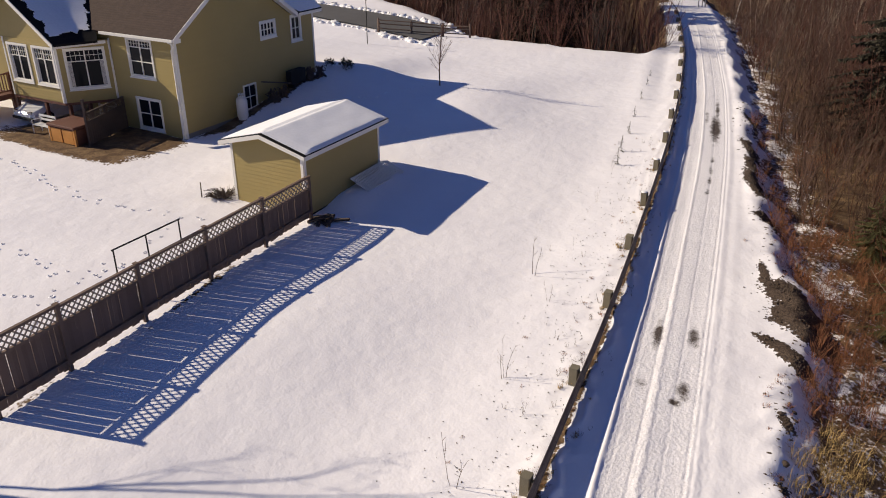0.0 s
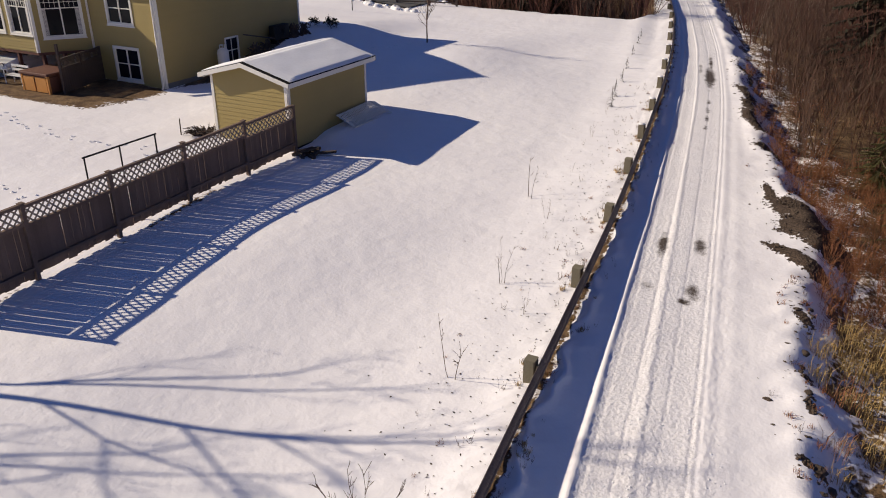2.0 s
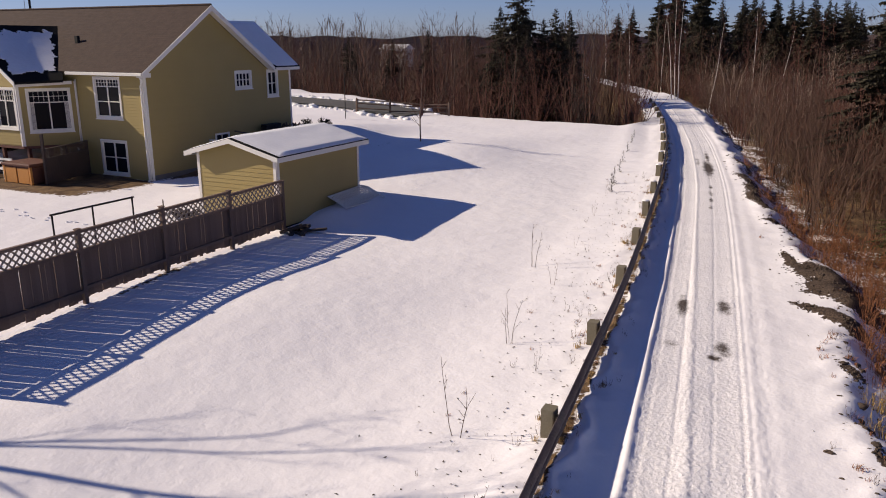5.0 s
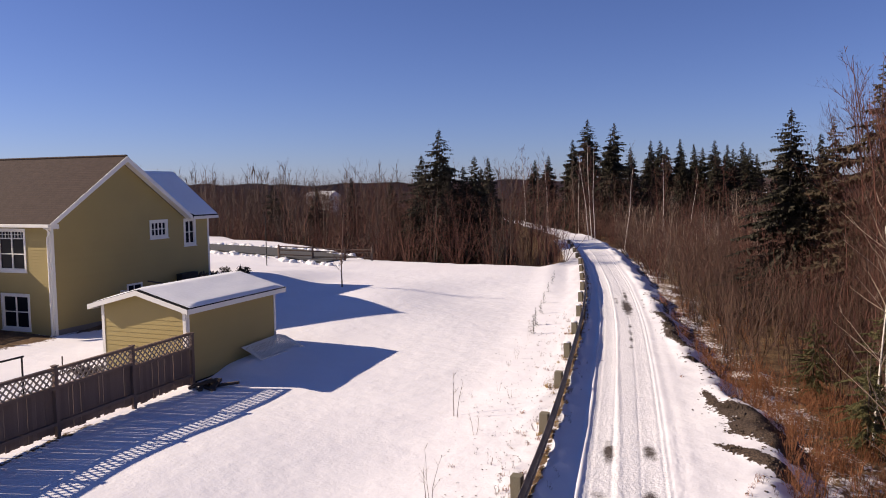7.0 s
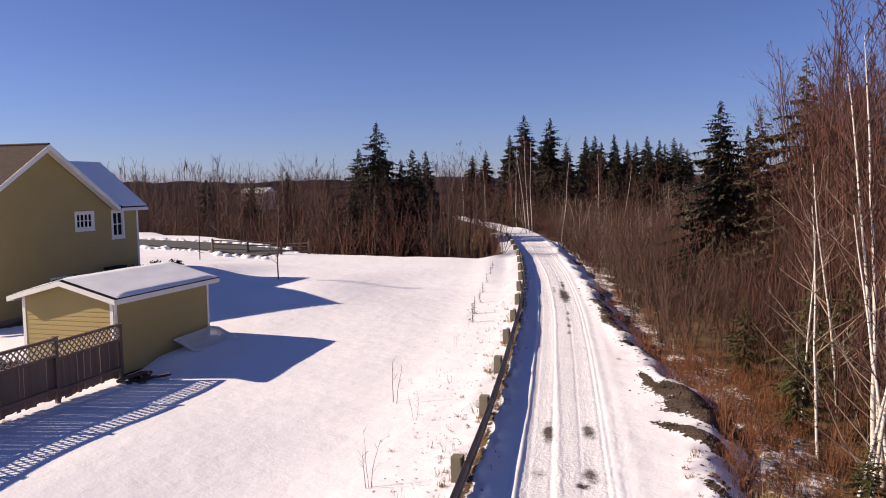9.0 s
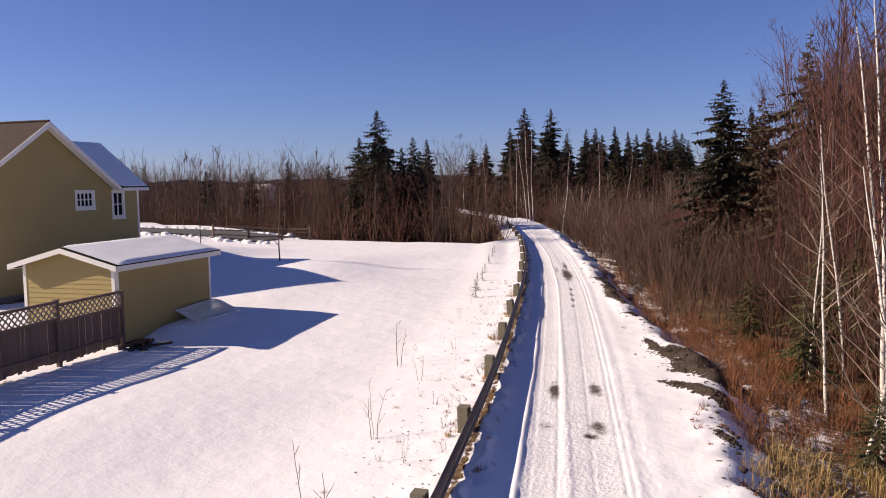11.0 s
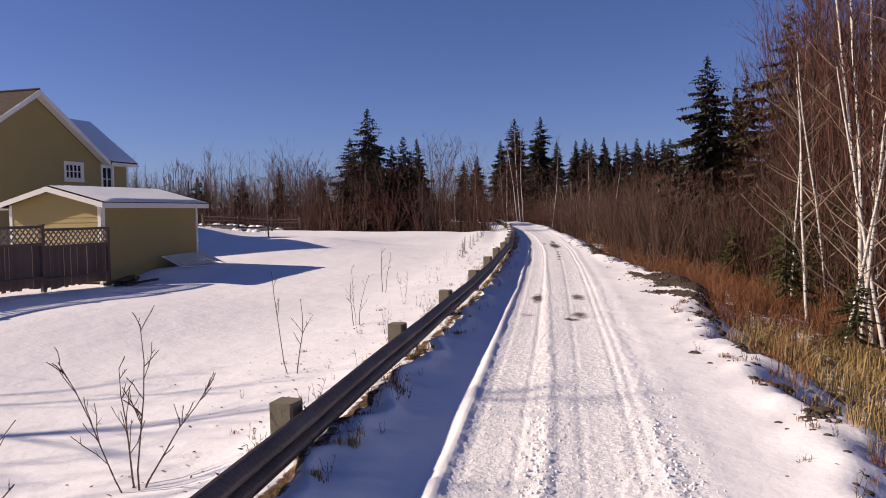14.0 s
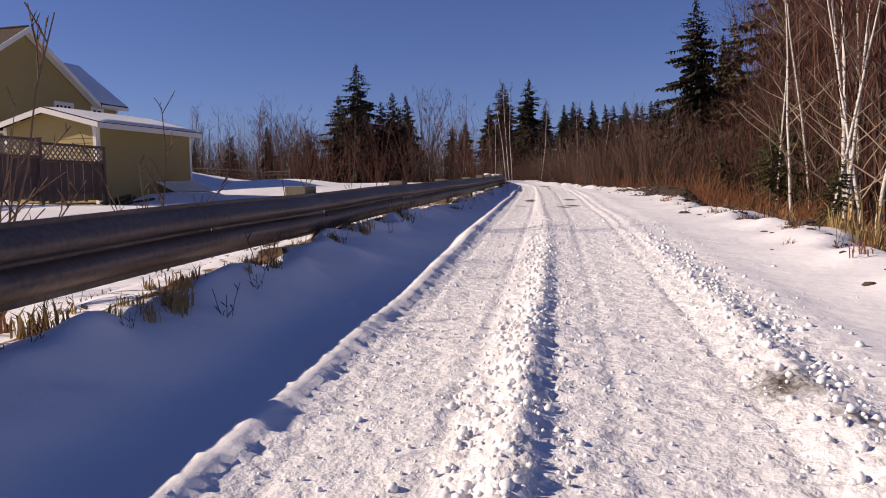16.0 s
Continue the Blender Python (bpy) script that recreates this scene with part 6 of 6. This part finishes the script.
woods = [(m, wood_shape(190 + i, *args)) for i, (m, args) in enumerate(((TWIG, (9.5, 1, 0.05, 0.5)), (RED_TWIG, (9.5, 2, 0.12, 0.42)), (GREY_BARK, (9.5, 1, 0.05, 0.36)), (TWIG, (9.0, 2, 0.15, 0.55)), (RED_TWIG, (9.5, 2, 0.12, 0.40)), (TWIG, (9.5, 2, 0.14, 0.48)), (PALE_TWIG, (9.0, 1, 0.08, 0.5)), (DARK_BARK, (9.0, 2, 0.14, 0.52))))]
spots = []
for _ in range(560):
    x = rng.uniform(-108, -12)
    y = float(back_edge(x)) + 2.5 + rng.random() * 46
    if x - float(TRAIL(min(y, 139))) > -3.8:
        continue
    top = rng.choice((rng.uniform(4.8, 7.4), rng.uniform(6.8, 9.4), rng.uniform(8.0, 10.2)))
    spots.append((rng.choice((0, 1, 1, 4, 4, 3, 5, 7) if x > -45 else (0, 2, 1, 3, 5, 7)), x, y, rng.uniform(0, 6), (top - float(wide_ground(np.array([x]), np.array([y]))[0])) / 9.5))
for _ in range(240):
    y = rng.uniform(86, 165)
    x = rng.uniform(-52, 46)
    if abs(x - float(TRAIL(min(y, 139)))) < 3.6:
        continue
    spots.append((rng.choice((0, 1, 1, 3, 5)), x, y, rng.uniform(0, 6), rng.uniform(0.7, 1.15)))
for _ in range(190):
    y = rng.uniform(26, 84)
    x = float(TRAIL(y)) + rng.uniform(8, 34)
    spots.append((rng.choice((0, 1, 1, 3, 6)), x, y, rng.uniform(0, 6), rng.uniform(0.55, 0.85)))
for _ in range(200):
    y = rng.uniform(19, 56)
    x = float(TRAIL(y)) + float(EDGE(y)) + 3.4 + rng.random() * 13
    spots.append((rng.choice((4, 4, 5)), x, y, rng.uniform(0, 6), rng.uniform(0.55, 0.95) * min(1.0, 0.60 + 0.05 * (x - float(TRAIL(y)) - 5))))
for _ in range(300):
    y = rng.uniform(20, 46)
    x = max(4.4, 2.9 + 0.1 * (y - 25)) + rng.random() * 10
    spots.append((rng.choice((4, 4, 1, 5)), x, y, rng.uniform(0, 6), rng.uniform(0.9, 1.5)))
scatter_stuff("woods", woods, spots, "dense leafless brown woods filling the hollow and far bend", "woods")
for _ in range(26):
    y = rng.uniform(32, 74)
    x = float(TRAIL(y)) + rng.uniform(8.5, 26)
    put(BARE[rng.randrange(5)], x, y, rng.uniform(0, 6), rng.uniform(0.55, 0.8))
for _ in range(64):
    y = rng.uniform(19, 44)
    x = max(4.4, 3.4 + 0.1 * (y - 30)) + rng.random() ** 1.2 * 10
    put(RUDDY[rng.randrange(2)], x, y, rng.uniform(0, 6), rng.uniform(0.8, 1.15))
# dry grass
FINEST[0] = 0.005
grass = [(RUST, tuft_shape(160, 0.85, 38, 0.35)), (STRAW, tuft_shape(161, 0.7, 38, 0.3)), (RUST, shrub_shape(162, 1.1, 8, 0.5, 2, 0.005))]
spots = []
for _ in range(1500):
    y = 8 + rng.random() ** 1.1 * 36
    d = float(EDGE(y)) + 0.35 + rng.random() ** 1.3 * 6.0
    x = float(TRAIL(y)) + d
    straw = y < 18.3
    if rng.random() < (0.45 if straw else 0.12 if y < 30 else 0.75):
        continue
    w = (1 if rng.random() < 0.85 else 0) if straw else rng.choice((0, 2, 2, 2))
    spots.append((w, x, y, rng.uniform(0, 6), rng.uniform(0.4, 1.0)))
scatter_stuff("dry_grass", grass, spots, "rust and straw coloured dead grass along the ditch", "grass")
verge = [(STRAW, tuft_shape(170, 0.28, 26, 0.10)), (RUST, tuft_shape(171, 0.22, 18, 0.12)), (TWIG, shrub_shape(172, 0.5, 3, 0.7, 2, 0.004))]
spots = []
for _ in range(330):
    y = 2.5 + rng.random() ** 0.9 * 50
    x = float(RAIL(y)) + 0.36 + rng.gauss(0, 0.10)
    spots.append(((0, 0, 1, 2)[rng.randrange(4)], x, y, rng.uniform(0, 6), rng.uniform(0.25, 0.65)))
for _ in range(90):
    y = rng.uniform(3.5, 36)
    x = float(RAIL(y)) - abs(rng.gauss(0, 0.9)) - 0.1
    spots.append(((1, 2, 2)[rng.randrange(3)], x, y, rng.uniform(0, 6), rng.uniform(0.2, 0.7)))
for _ in range(110):
    y = rng.choice((4.0, 8.42, 12.5, 16.4, 20.29, 24.07, 27.84, 31.61)) + rng.gauss(0.25, 0.42)
    x = float(RAIL(y)) + rng.gauss(0.0, 0.16)
    spots.append(((0, 0, 1, 2)[rng.randrange(4)], x, y, rng.uniform(0, 6), rng.uniform(0.35, 0.9)))
for _ in range(44):
    y = rng.choice((4.9, 5.3, 6.4, 8.0, 8.7, 10.6, 14.7)) + rng.gauss(0, 0.10)
    x = float(RAIL(y)) + 0.58 + rng.gauss(0, 0.05)
    spots.append((rng.choice((0, 0, 0, 1, 2)), x, y, rng.uniform(0, 6), rng.uniform(0.35, 0.7)))
for _ in range(24):
    y = 3.0 + rng.random() ** 1.2 * 26
    x = float(RAIL(y)) + rng.uniform(0.5, 0.85)
    spots.append((2, x, y, rng.uniform(0, 6), rng.uniform(0.2, 0.5)))
for _ in range(130):
    y = rng.uniform(6, 27)
    x = float(TRAIL(y)) + float(EDGE(y)) + rng.gauss(0.15, 0.28)
    spots.append((rng.choice((1, 1, 2)), x, y, rng.uniform(0, 6), rng.uniform(0.3, 0.8)))
scatter_stuff("verge_grass", verge, spots, "short dead grass tufts along the guardrail's foot", "grass")
# dead leaves blown over the snow beside the guardrail
leaves = Shape()
for _ in range(900):
    y = 2.5 + rng.random() ** 1.15 * 31
    x = float(RAIL(y)) + 0.1 - abs(rng.gauss(0, 1.15)) if rng.random() < 0.85 else float(TRAIL(y)) + float(EDGE(y)) + rng.gauss(0, 0.4)
    z = height(x, y) + 0.012
    a, r = rng.uniform(0, 6.28), rng.uniform(0.012, 0.034)
    p = Vector((x, y, z))
    u, w = Vector((math.cos(a), math.sin(a), rng.uniform(-0.2, 0.5))) * r, Vector((-math.sin(a), math.cos(a), rng.uniform(-0.3, 0.3))) * r * 0.6
    leaves.add([p - u, p + w * 0.9, p + u, p - w], [(0, 1, 2, 3)])
single("leaf_litter", leaves, DARK_BARK, "brown dead leaves scattered on snow by the guardrail", "leaves", kind="stuff")
# stones on the trail's edge
stone = Shape()
for gx, gy, a, b, turn, s in GRAVEL:
    for _ in range(int(min(130, 22 + 260 * a * b))):
        u, w = rng.gauss(0, 0.55) * a, rng.gauss(0, 0.55) * b
        x, y = gx + u * math.cos(turn) - w * math.sin(turn), gy + u * math.sin(turn) + w * math.cos(turn)
        r = rng.uniform(0.012, 0.038)
        z = height(x, y) + 0.09 * s * min(1.0, 0.2 + a * b / 0.35) * math.exp(-((u / a) ** 2 + (w / b) ** 2))
        stone.lathe(x, y, [(r * 0.7, z - r), (r, z), (r * 0.5, z + r * rng.uniform(0.4, 0.8))], 5)
for _ in range(240):
    y = rng.uniform(7, 44)
    x = float(TRAIL(y)) + float(EDGE(y)) + rng.gauss(0.0, 0.26)
    r = rng.uniform(0.010, 0.030) * (1.8 if rng.random() < 0.2 else 1)
    z = height(x, y)
    k0 = len(stone.v)
    stone.lathe(x, y, [(r * 0.9, z - r), (r, z), (r * 0.5, z + r * rng.uniform(0.3, 0.7))], 5)
    stone.v[k0:] = [(x + (a - x) * 2.0 + rng.uniform(-0.3, 0.3) * r, b + rng.uniform(-0.3, 0.3) * r, c) for a, b, c in stone.v[k0:]]
single("gravel", stone, STONE, "dark loose gravel on the trail's edge", "gravel", kind="stuff")
for x, y, r in ((0.66, 12.6, 0.13), (0.9, 12.4, 0.10), (0.35, 14.5, 0.08), (0.85, 11.0, 0.09), (0.19, 16.0, 0.09), (-0.1, 17.6, 0.08)):
    z = height(x, y)
    s = Shape()
    q = random.Random(int(x * 100))
    for j, (rr, h) in enumerate(((0.8, -0.5), (1.1, 0.0), (0.9, 0.4), (0.35, 0.62))):
        s.v += [(x + r * rr * math.cos(a) * q.uniform(0.8, 1.2), y + r * rr * math.sin(a) * q.uniform(0.8, 1.2), z + r * h * q.uniform(0.9, 1.1)) for a in np.linspace(0, 6.28, 8)[:-1]]
    for j in range(3):
        s.f += [(j * 7 + i, j * 7 + (i + 1) % 7, j * 7 + 7 + (i + 1) % 7, j * 7 + 7 + i) for i in range(7)]
    s.f += [tuple(range(21, 28))]
    single("stone", s, STONE, "dark rough stone in snow beside the trail", "stone", group="edge stones")
# crumbs of broken snow
crumb = Shape()
for _ in range(3400):
    y = 2.8 + rng.random() ** 1.6 * 10
    d = rng.choice((rng.gauss(-0.1, 0.13), rng.gauss(0.08, 0.18), rng.gauss(1.03, 0.25), rng.uniform(-0.8, 1.35), rng.uniform(-0.8, 0.15)))
    x = float(TRAIL(y)) + d
    r = rng.uniform(0.0035, 0.0095) * (1.7 if rng.random() < 0.08 else 1)
    z = height(x, y) + r * 0.3
    k0 = len(crumb.v)
    crumb.lathe(x, y, [(r * 0.9, z - r), (r, z), (r * 0.5, z + r * 0.6)], 5)
    crumb.v[k0:] = [(a + rng.uniform(-0.4, 0.4) * r, b + rng.uniform(-0.4, 0.4) * r, c + rng.uniform(-0.3, 0.3) * r) for a, b, c in crumb.v[k0:]]
for _ in range(900):
    y = 2.8 + rng.random() ** 1.5 * 8
    d = rng.choice((rng.gauss(-0.13, 0.08), rng.gauss(-0.09, 0.08), rng.gauss(1.0, 0.11), rng.gauss(1.08, 0.11)))
    x = float(TRAIL(y)) + d
    r = rng.uniform(0.009, 0.02)
    z = height(x, y) + r * 0.3
    k0 = len(crumb.v)
    crumb.lathe(x, y, [(r * 0.7, z - r), (r, z - r * 0.2), (r * 0.9, z + r * 0.4), (r * 0.4, z + r * 0.8)], 6)
    crumb.v[k0:] = [(a + rng.uniform(-0.22, 0.22) * r, b + rng.uniform(-0.22, 0.22) * r, c + rng.uniform(-0.2, 0.2) * r) for a, b, c in crumb.v[k0:]]
single("snow_crumbs", crumb, SNOW, "small crumbs of broken snow on the wheel tracks", "snow", kind="stuff", smooth=True)
# lines of footprints across the yard and field
prints = Shape()
for pts in (((-30.5, 16.6), (-25, 14.6), (-20.0, 14.0), (-18.0, 15.8)), ((-27, 12.8), (-21.6, 12.2), (-18.4, 12.9)), ((-30.8, 19.7), (-24, 18.2), (-19.0, 19.4)), ((-17.2, 11.0), (-19.4, 13.4), (-18.5, 15.7), (-20.3, 18.7)), ((-23.6, 32.2), (-21.6, 34.5), (-20.6, 37.6))):
    for (xa, ya), (xb, yb) in zip(pts, pts[1:]):
        n = int(math.hypot(xb - xa, yb - ya) / 0.33)
        for i in range(n):
            t = i / n
            x, y = xa + (xb - xa) * t + rng.gauss(0, 0.15), ya + (yb - ya) * t + rng.gauss(0, 0.12) + 0.12 * (i % 2)
            z = height(x, y)
            r = rng.uniform(0.035, 0.075)
            prints.lathe(x, y, [(r * 1.7, z - 0.03), (r * 1.1, z + 0.018), (r * 0.8, z + 0.02), (r * 0.45, z - 0.004)], 7)
single("footprints", prints, SNOW, "scattered lines of footprints in the yard's snow", "footprints", kind="stuff")
# pale houses far off among the trees
def far_house(x, y, floor, wide, deep, tall):
    root = thing("far_house", (x, y, floor - 3.0), "small pale house with a snowy roof among far trees", "house", "far houses")
    part("wall", Shape().box(x, y, floor - 3.0, x + wide, y + deep, floor + tall), TRIM, root)
    part("roof", Shape().prism([(x - 0.4, y - 0.4, floor + tall), (x - 0.4, y + deep / 2, floor + tall + 1.3), (x - 0.4, y + deep + 0.4, floor + tall)], (wide + 0.8, 0, 0)), SNOW, root)
    for k in range(3):
        part("window", Shape().box(x + wide * (0.15 + 0.28 * k), y - 0.05, floor + 0.4, x + wide * (0.15 + 0.28 * k) + 0.9, y + 0.02, floor + 1.3), BLACK, root)


far_house(-112.0, 188.0, 2.3, 7.0, 6.0, 1.6)
far_house(-2.0, 212.0, 1.8, 7.0, 6.0, 1.6)
# distant wooded hills
hill = Shape()
ring = []
N = 420
for k in range(N):
    a = 2 * math.pi * k / N
    for r, base, amp in ((260, 2.0, 2.5), (420, 5.5, 4.0), (700, 9.0, 6.0)):
        ring.append((r * math.cos(a), 20 + r * math.sin(a), base + amp * noise.noise(Vector((math.cos(a) * 4, math.sin(a) * 4, r))) + 1.2 * noise.noise(Vector((math.cos(a) * 60, math.sin(a) * 60, r))) + 2.2 * rng.random()))
hill.v = [(x, y, -8.0) for x, y, _ in ring] + ring
M = len(ring)
for k in range(N):
    for j in range(3):
        a, b = k * 3 + j, ((k + 1) % N) * 3 + j
        hill.f.append((a, b, M + b, M + a))
single("backdrop", hill, HILL, "low dark wooded hills on the horizon", "hills", kind="structure")
# prototypes rest where they belong as well
for k, ob in enumerate(SHRUBS + BARE + POPLARS + RUDDY):
    x, y = (5.4 - 0.5 * k, 33 + k) if k < 5 else (-56 - 3.0 * k, 92) if k < 13 else (k - 5.5, 26.0 + k - 13)
    ob.location = (x, y, height(x, y))
for ob, (x, y) in zip(BIRCHES + SPRUCES + [YOUNG_FIR, SEEDLING] + WHIPS, ((5.4, 20.2), (6.1, 24.6), (5.3, 27.2), (12, 50), (13, 38), (9.0, 51), (4.3, 33), (-8.3, 31.9), (-5.65, 12.2), (-5.75, 6.9), (-7.7, 21.4))):
    ob.location = (x, y, height(x, y))
